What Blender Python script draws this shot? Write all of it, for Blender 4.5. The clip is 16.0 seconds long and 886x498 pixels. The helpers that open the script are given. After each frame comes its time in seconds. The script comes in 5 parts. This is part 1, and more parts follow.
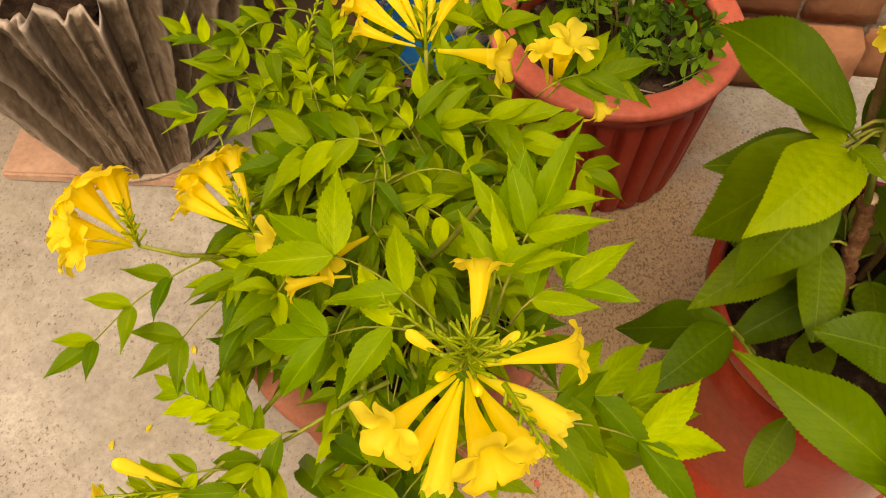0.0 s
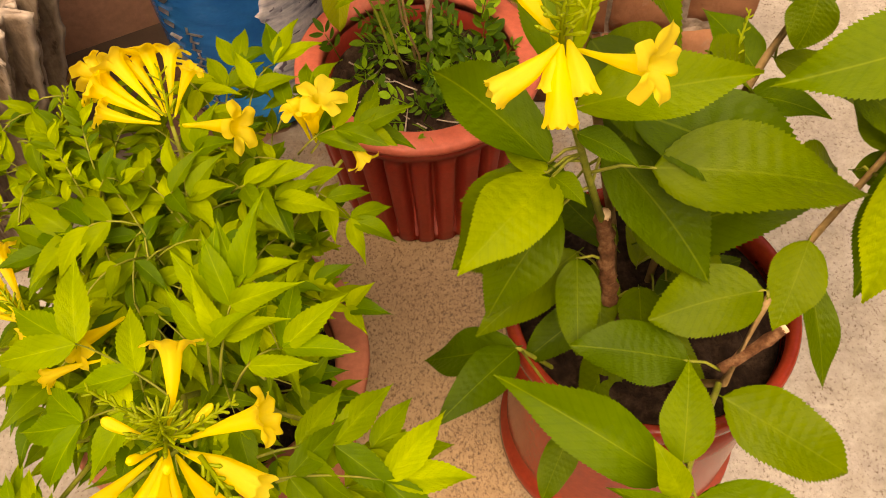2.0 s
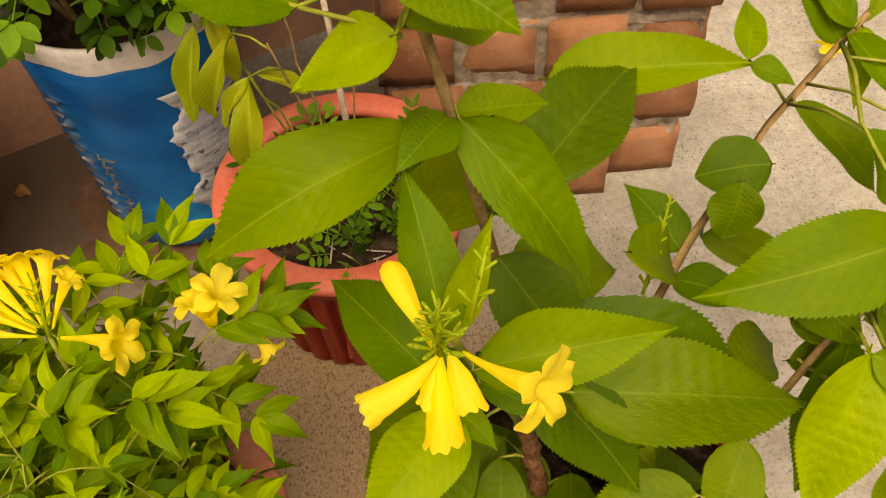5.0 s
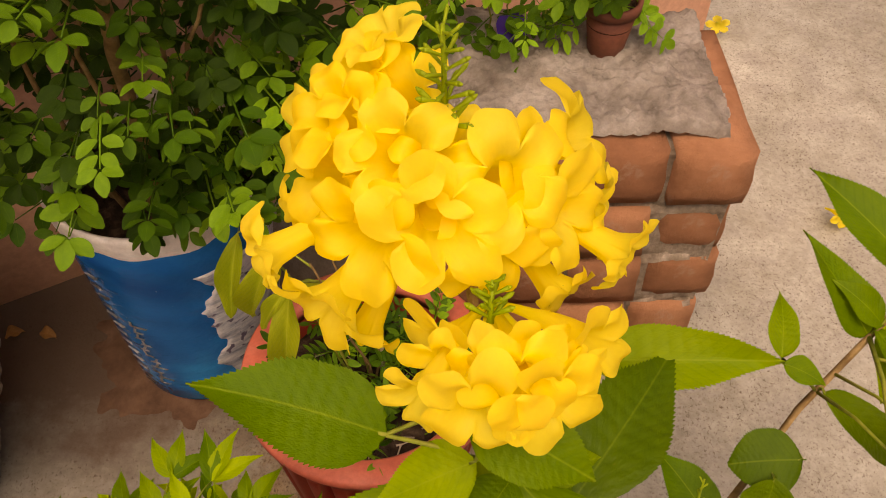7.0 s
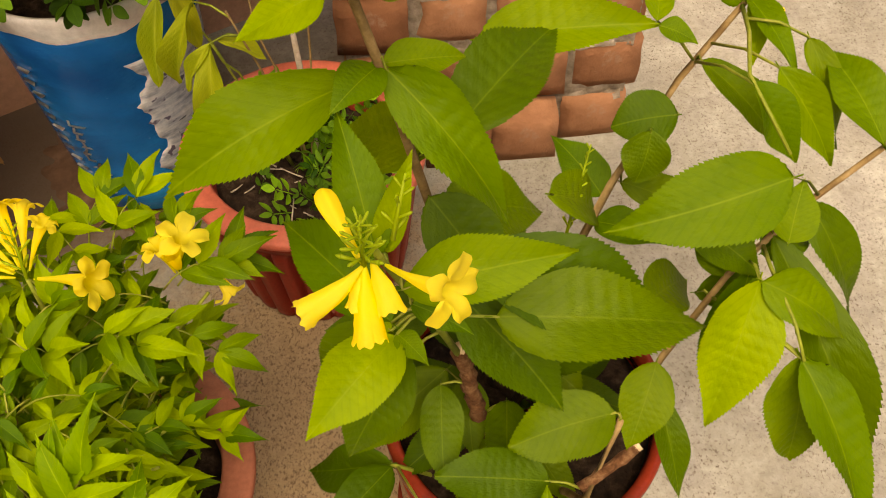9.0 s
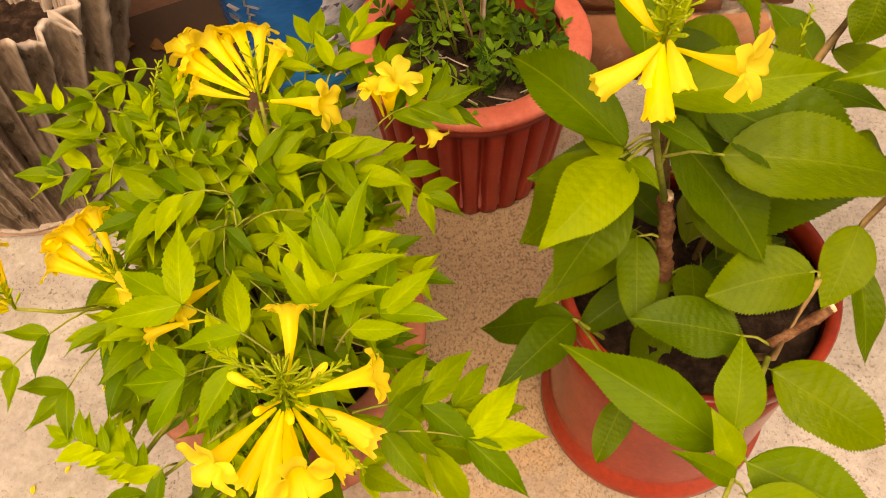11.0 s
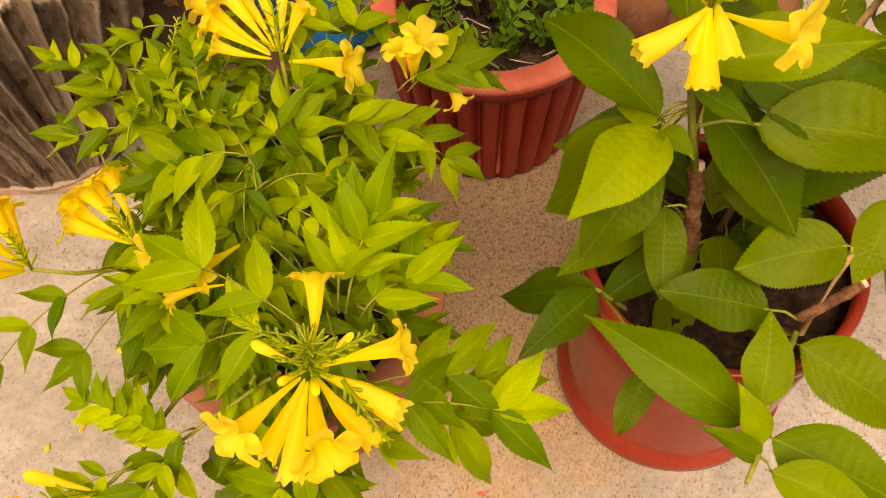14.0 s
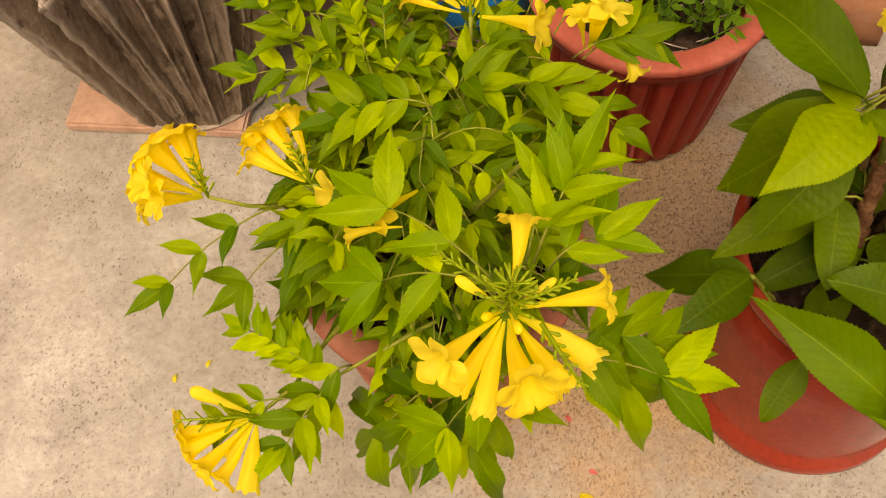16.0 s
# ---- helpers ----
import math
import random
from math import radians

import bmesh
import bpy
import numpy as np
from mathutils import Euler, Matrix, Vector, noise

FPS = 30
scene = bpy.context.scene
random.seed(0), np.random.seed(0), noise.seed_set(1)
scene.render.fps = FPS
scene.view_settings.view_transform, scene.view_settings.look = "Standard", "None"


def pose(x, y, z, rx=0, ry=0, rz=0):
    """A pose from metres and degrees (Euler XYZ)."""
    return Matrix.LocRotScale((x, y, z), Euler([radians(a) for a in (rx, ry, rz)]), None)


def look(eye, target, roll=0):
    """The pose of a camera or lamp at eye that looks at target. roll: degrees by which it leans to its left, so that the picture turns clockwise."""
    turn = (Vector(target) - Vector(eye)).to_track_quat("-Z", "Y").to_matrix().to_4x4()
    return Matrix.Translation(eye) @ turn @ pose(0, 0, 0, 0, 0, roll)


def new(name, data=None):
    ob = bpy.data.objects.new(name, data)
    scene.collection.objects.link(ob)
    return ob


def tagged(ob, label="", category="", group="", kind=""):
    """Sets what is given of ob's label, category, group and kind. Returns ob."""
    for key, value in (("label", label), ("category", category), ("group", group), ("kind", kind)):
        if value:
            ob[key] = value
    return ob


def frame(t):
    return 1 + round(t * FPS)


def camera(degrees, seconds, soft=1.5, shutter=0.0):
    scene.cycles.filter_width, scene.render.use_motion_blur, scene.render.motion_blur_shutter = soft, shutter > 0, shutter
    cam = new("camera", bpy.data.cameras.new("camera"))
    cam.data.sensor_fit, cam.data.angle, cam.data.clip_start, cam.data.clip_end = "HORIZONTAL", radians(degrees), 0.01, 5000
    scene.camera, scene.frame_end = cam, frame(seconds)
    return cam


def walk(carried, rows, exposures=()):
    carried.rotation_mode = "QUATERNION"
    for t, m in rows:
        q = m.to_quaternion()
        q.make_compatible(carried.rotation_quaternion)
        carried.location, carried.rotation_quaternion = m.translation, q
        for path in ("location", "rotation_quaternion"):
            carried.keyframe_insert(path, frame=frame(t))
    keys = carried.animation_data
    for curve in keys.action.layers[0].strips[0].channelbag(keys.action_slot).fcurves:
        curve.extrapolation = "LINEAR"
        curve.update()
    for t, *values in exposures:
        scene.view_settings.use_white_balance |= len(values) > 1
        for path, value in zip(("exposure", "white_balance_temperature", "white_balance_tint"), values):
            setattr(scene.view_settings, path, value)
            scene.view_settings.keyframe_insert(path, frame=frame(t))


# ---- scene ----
cam = camera(53.0, 16.0, 1.0)
PATH = [
    (0, (0.12, 0.056, 1.081), (-0.048, 1.154, -0.582), -0.9),
    (0.5, (0.144, 0.065, 1.082), (-0.036, 1.159, -0.583), -1.5),
    (1, (0.186, 0.06, 1.087), (0.023, 1.173, -0.567), -3.0),
    (1.5, (0.225, 0.059, 1.098), (0.103, 1.187, -0.549), -4.0),
    (2, (0.272, 0.072, 1.113), (0.226, 1.207, -0.508), -3.4),
    (2.5, (0.313, 0.106, 1.106), (0.317, 1.219, -0.495), -4.8),
    (3, (0.318, 0.115, 1.104), (0.353, 1.258, -0.537), -3.9),
    (3.2, (0.326, 0.125, 1.097), (0.357, 1.266, -0.546), -4.2),
    (5.3, (0.322, 0.239, 1.176), (0.366, 1.421, -0.437), -1.6),
    (5.5, (0.313, 0.248, 1.196), (0.368, 1.424, -0.42), -0.9),
    (6, (0.293, 0.278, 1.252), (0.344, 1.55, -0.291), 1.3),
    (6.5, (0.292, 0.319, 1.28), (0.336, 1.603, -0.252), 1.4),
    (7, (0.291, 0.345, 1.282), (0.338, 1.626, -0.253), 0.5),
    (7.5, (0.261, 0.341, 1.273), (0.308, 1.61, -0.273), 0.7),
    (8, (0.281, 0.302, 1.271), (0.34, 1.566, -0.278), 1.6),
    (8.5, (0.331, 0.234, 1.245), (0.404, 1.482, -0.316), 0.8),
    (9, (0.349, 0.156, 1.194), (0.433, 1.293, -0.449), -0.7),
    (9.5, (0.317, 0.117, 1.195), (0.378, 1.213, -0.477), -2.3),
    (10, (0.235, 0.07, 1.195), (0.207, 1.162, -0.48), -3.2),
    (10.2, (0.192, 0.049, 1.164), (0.146, 1.149, -0.506), -1.7),
    (12.3, (0.281, 0.053, 1.155), (0.2, 1.088, -0.554), -5.5),
    (12.5, (0.286, 0.061, 1.16), (0.225, 1.09, -0.554), -5.4),
    (13, (0.299, 0.077, 1.155), (0.269, 1.104, -0.561), -5.4),
    (13.5, (0.256, 0.074, 1.151), (0.236, 1.1, -0.566), -3.9),
    (14, (0.201, 0.061, 1.146), (0.124, 1.076, -0.576), -2.6),
    (14.5, (0.18, 0.056, 1.144), (0.082, 1.068, -0.578), -1.6),
    (15, (0.155, 0.04, 1.142), (0.001, 1.036, -0.585), -3.7),
    (15.5, (0.13, 0.028, 1.141), (-0.066, 1.017, -0.587), -3.9),
    (16, (0.117, 0.024, 1.141), (-0.11, 1.006, -0.587), -4.2),
]
walk(cam, [(t, look(eye, target, roll)) for t, eye, target, roll in PATH],
     exposures=[(0.0, 1.02, 9300.0, 22.0), (1.0, 1.1, 9700.0, 24.0), (2.0, 1.2, 10500.0, 28.0), (3.2, 1.17, 10300.0, 26.0), (5.3, 1.1, 9400.0, 16.0), (5.6, 1.06, 9400.0, 17.0), (6.0, 0.74, 9300.0, 24.0), (7.5, 0.74, 9400.0, 29.0),
                (8.5, 0.78, 9400.0, 26.0), (9.0, 1.08, 9300.0, 16.0), (9.5, 1.18, 9400.0, 17.0), (10.2, 1.33, 9900.0, 25.0), (12.3, 1.2, 10300.0, 32.0), (13.0, 1.16, 10400.0, 32.0), (14.5, 1.15, 10000.0, 29.0), (16.0, 1.02, 9200.0, 24.0)])


# ---- light: bright open shade under a hazy sky ----
world = bpy.data.worlds.new("sky")
scene.world = world
world.use_nodes = True
wn = world.node_tree
sky = wn.nodes.new("ShaderNodeTexSky")
sky.sky_type, sky.sun_disc = "NISHITA", False
sky.sun_elevation, sky.sun_rotation = radians(62), radians(200)
sky.dust_density = 4.0
wn.links.new(sky.outputs[0], wn.nodes["Background"].inputs[0])
wn.nodes["Background"].inputs[1].default_value = 0.13
sun = new("sun", bpy.data.lights.new("sun", "SUN"))
sun.data.energy, sun.data.angle, sun.data.color = 1.5, radians(40), (1.0, 0.93, 0.8)
sun.matrix_world = look((0.6, -1.5, 4.0), (0.2, 0.7, 0.0))

# ---- materials ----


def shader(name, rough=0.6, metal=0.0, spec=0.5):
    m = bpy.data.materials.new(name)
    m.use_nodes = True
    nt = m.node_tree
    b = nt.nodes["Principled BSDF"]
    b.inputs["Roughness"].default_value = rough
    b.inputs["Metallic"].default_value = metal
    b.inputs["Specular IOR Level"].default_value = spec
    return m, nt, b


def node(nt, kind, **sets):
    n = nt.nodes.new("ShaderNode" + kind)
    for k, v in sets.items():
        n.inputs[k].default_value = v
    return n


def noise_at(nt, scale, detail=4.0, rough=0.6, coord="Object", stretch=None):
    tc = node(nt, "TexCoord")
    n = node(nt, "TexNoise", Scale=scale, Detail=detail, Roughness=rough)
    if stretch:
        mp = node(nt, "Mapping", Scale=stretch)
        nt.links.new(tc.outputs[coord], mp.inputs[0])
        nt.links.new(mp.outputs[0], n.inputs["Vector"])
    else:
        nt.links.new(tc.outputs[coord], n.inputs["Vector"])
    return n.outputs[0]


def ramp(nt, fac, *stops):
    r = node(nt, "ValToRGB")
    e = r.color_ramp.elements
    while len(e) < len(stops):
        e.new(0.5)
    for i, (p, c) in enumerate(stops):
        e[i].position, e[i].color = p, (*c, 1.0) if len(c) == 3 else c
    nt.links.new(fac, r.inputs[0])
    return r.outputs[0]


def mix(nt, fac, a, b, mode="MIX"):
    n = nt.nodes.new("ShaderNodeMix")
    n.data_type, n.blend_type = "RGBA", mode
    for i, v in ((0, fac), (6, a), (7, b)):
        if isinstance(v, (int, float)):
            n.inputs[i].default_value = v
        elif isinstance(v, tuple):
            n.inputs[i].default_value = (*v, 1.0)
        else:
            nt.links.new(v, n.inputs[i])
    return n.outputs[2]


def bump(nt, b, height, strength=0.3, distance=0.003):
    n = node(nt, "Bump", Strength=strength, Distance=distance)
    nt.links.new(height, n.inputs["Height"])
    nt.links.new(n.outputs[0], b.inputs["Normal"])


def two_scale(name, dark, mid, light, big, fine, rough=0.6, relief=0.3, spec=0.4, speck=None, coord="Object", dist=0.002, stretch=None):
    """A surface with stains at a large scale and grain at a small one."""
    m, nt, b = shader(name, rough, 0.0, spec)
    c = ramp(nt, noise_at(nt, big, 5.0, coord=coord, stretch=stretch), (0.28, dark), (0.5, mid), (0.72, light))
    g = noise_at(nt, fine, 6.0, 0.7, coord=coord)
    c = mix(nt, 0.45, c, ramp(nt, g, (0.3, (0.55, 0.55, 0.55)), (0.7, (1.25, 1.25, 1.25))), "MULTIPLY")
    if speck:
        size, amount, tint = speck
        sp = ramp(nt, noise_at(nt, size, 2.0, 0.5, coord=coord), (amount, (0.0, 0.0, 0.0)), (amount + 0.04, (1.0, 1.0, 1.0)))
        c = mix(nt, sp, c, tint)
    nt.links.new(c, b.inputs["Base Color"])
    bump(nt, b, g, relief, dist)
    return m


def leafy(name, base, pale, vein, rough=0.5, through_light=0.3, veins=75.0):
    """A leaf: colour varies from leaf to leaf, with a pale midrib and sunken side veins; part of the light goes through."""
    m, nt, b = shader(name, rough, 0.0, 0.13)
    info = node(nt, "ObjectInfo")
    uv = nt.nodes.new("ShaderNodeUVMap")
    sep = node(nt, "SeparateXYZ")
    nt.links.new(uv.outputs[0], sep.inputs[0])
    c = mix(nt, ramp(nt, info.outputs["Random"], (0.0, (0.0, 0.0, 0.0)), (0.5, (0.26, 0.26, 0.26)), (0.85, (0.62, 0.62, 0.62)), (1.0, (1.0, 1.0, 1.0))), base, pale)
    c = mix(nt, 0.55, c, ramp(nt, noise_at(nt, 2.2, 4.0, coord="UV"), (0.3, (0.62, 0.7, 0.6)), (0.7, (1.3, 1.16, 1.1))), "MULTIPLY")
    # old leaves carry small brown flecks
    worn = ramp(nt, noise_at(nt, 26.0, 3.0, 0.6, coord="UV"), (0.7, (0.0, 0.0, 0.0)), (0.76, (0.5, 0.5, 0.5)))
    c = mix(nt, worn, c, (0.16, 0.13, 0.02))

    def math_node(op, a, c2):
        n = nt.nodes.new("ShaderNodeMath")
        n.operation = op
        for i, v in ((0, a), (1, c2)):
            if isinstance(v, (int, float)):
                n.inputs[i].default_value = v
            else:
                nt.links.new(v, n.inputs[i])
        return n.outputs[0]

    across = math_node("ABSOLUTE", math_node("SUBTRACT", sep.outputs[0], 0.5), 0.0)
    rib = ramp(nt, across, (0.0, (0.42, 0.42, 0.42)), (0.018, (0.0, 0.0, 0.0)))
    slant = math_node("SUBTRACT", sep.outputs[1], math_node("MULTIPLY", across, 0.55))
    wave = math_node("SINE", math_node("MULTIPLY", slant, veins), 0.0)
    side = ramp(nt, wave, (0.7, (1.01, 1.01, 1.01)), (0.98, (0.9, 0.92, 0.88)), (1.0, (1.0, 1.02, 0.95)))
    c = mix(nt, 1.0, c, side, "MULTIPLY")
    c = mix(nt, rib, c, vein)
    nt.links.new(c, b.inputs["Base Color"])
    lumpy = noise_at(nt, 30.0, 4.0, coord="UV")
    h = nt.nodes.new("ShaderNodeMath")
    h.operation = "MULTIPLY_ADD"
    nt.links.new(wave, h.inputs[0])
    h.inputs[1].default_value = -0.1
    nt.links.new(lumpy, h.inputs[2])
    bump(nt, b, h.outputs[0], 0.35, 0.003)
    t = node(nt, "BsdfTranslucent")
    nt.links.new(mix(nt, 1.0, c, (1.25, 1.3, 0.5), "MULTIPLY"), t.inputs[0])
    ms = node(nt, "MixShader", Fac=through_light)
    nt.links.new(b.outputs[0], ms.inputs[1])
    nt.links.new(t.outputs[0], ms.inputs[2])
    nt.links.new(ms.outputs[0], nt.nodes["Material Output"].inputs["Surface"])
    return m


def petal(name, deep, pale, through_light=0.5, throat=(0.78, 0.80, 0.05)):
    m, nt, b = shader(name, 0.5, 0.0, 0.25)
    info = node(nt, "ObjectInfo")
    uv = nt.nodes.new("ShaderNodeUVMap")
    sep = node(nt, "SeparateXYZ")
    nt.links.new(uv.outputs[0], sep.inputs[0])
    c = mix(nt, info.outputs["Random"], deep, pale)
    c = mix(nt, ramp(nt, sep.outputs[1], (0.0, (0.7, 0.7, 0.7)), (0.35, (0.0, 0.0, 0.0))), c, throat)
    g = noise_at(nt, 9.0, 4.0, coord="UV", stretch=(6.0, 1.0, 1.0))
    c = mix(nt, 0.4, c, ramp(nt, g, (0.3, (0.95, 0.91, 0.85)), (0.7, (1.02, 1.02, 1.02))), "MULTIPLY")
    nt.links.new(c, b.inputs["Base Color"])
    bump(nt, b, g, 0.3, 0.001)
    t = node(nt, "BsdfTranslucent")
    nt.links.new(c, t.inputs[0])
    ms = node(nt, "MixShader", Fac=through_light)
    nt.links.new(b.outputs[0], ms.inputs[1])
    nt.links.new(t.outputs[0], ms.inputs[2])
    nt.links.new(ms.outputs[0], nt.nodes["Material Output"].inputs["Surface"])
    return m




def concrete():
    """Worn concrete: pale paste with dark sand grains that show through in patches, and broad stains."""
    m, nt, b = shader("concrete", 0.9, 0.0, 0.15)
    c = ramp(nt, noise_at(nt, 1.6, 5.0), (0.3, (0.235, 0.23, 0.19)), (0.5, (0.325, 0.328, 0.285)), (0.7, (0.425, 0.43, 0.385)))
    c = mix(nt, 0.7, c, ramp(nt, noise_at(nt, 8.0, 6.0, 0.7), (0.3, (0.72, 0.68, 0.63)), (0.65, (1.18, 1.18, 1.2))), "MULTIPLY")
    c = mix(nt, 0.6, c, ramp(nt, noise_at(nt, 26.0, 5.0, 0.65), (0.3, (0.72, 0.7, 0.68)), (0.7, (1.15, 1.15, 1.15))), "MULTIPLY")
    # greyish blotches where the top skin has worn off
    c = mix(nt, ramp(nt, noise_at(nt, 13.0, 7.0, 0.72), (0.5, (0.0, 0.0, 0.0)), (0.6, (0.55, 0.55, 0.55))), c, (0.222, 0.213, 0.19))
    tc = node(nt, "TexCoord")
    # dry brown soil spilt between the pots
    mp2 = node(nt, "Mapping", Location=(-0.22 * 1.9, -0.72 * 1.2, 0.0), Scale=(1.9, 1.2, 1.0))
    nt.links.new(tc.outputs["Object"], mp2.inputs[0])
    off = nt.nodes.new("ShaderNodeVectorMath")
    off.operation = "LENGTH"
    nt.links.new(mp2.outputs[0], off.inputs[0])
    rag2 = nt.nodes.new("ShaderNodeMath")
    rag2.operation = "MULTIPLY_ADD"
    nt.links.new(noise_at(nt, 11.0, 6.0, 0.7), rag2.inputs[0])
    rag2.inputs[1].default_value = 0.8
    nt.links.new(off.outputs["Value"], rag2.inputs[2])
    spilt = ramp(nt, rag2.outputs[0], (0.72, (0.85, 0.85, 0.85)), (1.3, (0.0, 0.0, 0.0)))
    c = mix(nt, spilt, c, (0.37, 0.26, 0.14))
    crumbs = ramp(nt, noise_at(nt, 250.0, 5.0, 0.75, stretch=(1.0, 0.7, 1.0)), (0.53, (0.0, 0.0, 0.0)), (0.6, (0.9, 0.9, 0.9)))
    c = mix(nt, mix(nt, 1.0, crumbs, spilt, "MULTIPLY"), c, (0.12, 0.075, 0.04))
    fine = noise_at(nt, 190.0, 3.0, 0.6)
    side = node(nt, "SeparateXYZ")
    nt.links.new(tc.outputs["Object"], side.inputs[0])
    lean = nt.nodes.new("ShaderNodeMath")
    lean.operation = "MULTIPLY_ADD"
    nt.links.new(side.outputs[0], lean.inputs[0])
    lean.inputs[1].default_value = 0.12
    nt.links.new(noise_at(nt, 4.5, 4.0), lean.inputs[2])
    worn = ramp(nt, lean.outputs[0], (0.36, (0.0, 0.0, 0.0)), (0.62, (1.0, 1.0, 1.0)))
    grains = ramp(nt, fine, (0.56, (0.0, 0.0, 0.0)), (0.72, (0.8, 0.8, 0.8)))
    c = mix(nt, mix(nt, 1.0, grains, worn, "MULTIPLY"), c, (0.11, 0.085, 0.065))
    flecks = ramp(nt, noise_at(nt, 230.0, 2.0, 0.6, stretch=(1.0, 0.7, 1.0)), (0.6, (0.0, 0.0, 0.0)), (0.68, (0.9, 0.9, 0.9)))
    # the grit lies in drifts
    c = mix(nt, mix(nt, 1.0, flecks, ramp(nt, noise_at(nt, 9.0, 5.0, 0.7), (0.4, (0.12, 0.12, 0.12)), (0.62, (1.0, 1.0, 1.0))), "MULTIPLY"), c, (0.1, 0.075, 0.052))
    c = mix(nt, 0.6, c, ramp(nt, noise_at(nt, 75.0, 5.0, 0.7), (0.32, (0.74, 0.72, 0.7)), (0.68, (1.18, 1.18, 1.18))), "MULTIPLY")
    # damp dirt trodden into the floor by the wall
    mp = node(nt, "Mapping", Location=(0.22, -1.27, 0.0))
    nt.links.new(tc.outputs["Object"], mp.inputs[0])
    sq = node(nt, "Mapping", Scale=(1.0, 1.5, 1.0))
    nt.links.new(mp.outputs[0], sq.inputs[0])
    away = nt.nodes.new("ShaderNodeVectorMath")
    away.operation = "LENGTH"
    nt.links.new(sq.outputs[0], away.inputs[0])
    rag = nt.nodes.new("ShaderNodeMath")
    rag.operation = "MULTIPLY_ADD"
    nt.links.new(noise_at(nt, 7.0, 6.0, 0.65), rag.inputs[0])
    rag.inputs[1].default_value = 0.7
    nt.links.new(away.outputs["Value"], rag.inputs[2])
    c = mix(nt, ramp(nt, rag.outputs[0], (0.6, (0.92, 0.92, 0.92)), (1.05, (0.0, 0.0, 0.0))), c, (0.085, 0.055, 0.038))
    nt.links.new(c, b.inputs["Base Color"])
    bump(nt, b, fine, 0.6, 0.0015)
    return m


CONCRETE = concrete()
DIRT = two_scale("dirt", (0.07, 0.04, 0.025), (0.12, 0.07, 0.045), (0.2, 0.13, 0.09), 9.0, 80.0, 0.95, 0.8, 0.1)
DUSTY_CLAY = two_scale("dusty_clay", (0.30, 0.19, 0.13), (0.42, 0.28, 0.2), (0.5, 0.36, 0.27), 7.0, 90.0, 0.85, 0.4, 0.2)
WALL = two_scale("wall_paint", (0.40, 0.22, 0.145), (0.48, 0.27, 0.18), (0.54, 0.32, 0.225), 2.5, 70.0, 0.8, 0.2, 0.2)
def brick_clay():
    """Fired clay, from brick to brick lighter or browner, pitted and dusted with old mortar."""
    m, nt, b = shader("brick", 0.92, 0.0, 0.12)
    info = node(nt, "ObjectInfo")
    c = mix(nt, info.outputs["Random"], (0.2, 0.09, 0.046), (0.36, 0.18, 0.098))
    c = mix(nt, 0.7, c, ramp(nt, noise_at(nt, 14.0, 5.0, 0.65), (0.3, (0.6, 0.55, 0.5)), (0.7, (1.25, 1.25, 1.3))), "MULTIPLY")
    c = mix(nt, ramp(nt, noise_at(nt, 24.0, 6.0, 0.75), (0.58, (0.0, 0.0, 0.0)), (0.72, (0.4, 0.4, 0.4))), c, (0.33, 0.26, 0.2))
    nt.links.new(c, b.inputs["Base Color"])
    bump(nt, b, noise_at(nt, 70.0, 6.0, 0.75), 0.9, 0.005)
    return m


BRICK = brick_clay()
MORTAR = two_scale("mortar", (0.14, 0.12, 0.1), (0.27, 0.245, 0.215), (0.4, 0.375, 0.34), 16.0, 110.0, 0.95, 1.0, 0.1, dist=0.006)
RED = two_scale("red_plastic", (0.2, 0.02, 0.009), (0.26, 0.03, 0.013), (0.3, 0.043, 0.022), 5.0, 120.0, 0.17, 0.08, 0.28)
RED_DUSTY = two_scale("dusty_red_plastic", (0.22, 0.02, 0.012), (0.29, 0.03, 0.017), (0.36, 0.055, 0.033), 6.0, 130.0, 0.5, 0.12, 0.4)
DRY = two_scale("dry_twig", (0.25, 0.2, 0.14), (0.4, 0.34, 0.26), (0.55, 0.48, 0.4), 60.0, 200.0, 0.9, 0.5, 0.1)
RED_FADED = two_scale("faded_red_plastic", (0.40, 0.085, 0.05), (0.49, 0.12, 0.075), (0.55, 0.18, 0.125), 9.0, 110.0, 0.55, 0.12, 0.35)
BROWN_CLAY = two_scale("brown_clay", (0.10, 0.032, 0.018), (0.15, 0.05, 0.028), (0.2, 0.08, 0.05), 12.0, 120.0, 0.7, 0.2, 0.3)
JOINT = two_scale("old_joint", (0.11, 0.085, 0.06), (0.24, 0.2, 0.155), (0.38, 0.335, 0.275), 34.0, 120.0, 0.95, 1.0, 0.1, dist=0.006)
CLAY = two_scale("faded_clay", (0.34, 0.11, 0.065), (0.45, 0.16, 0.095), (0.52, 0.24, 0.16), 7.0, 120.0, 0.75, 0.25, 0.25)
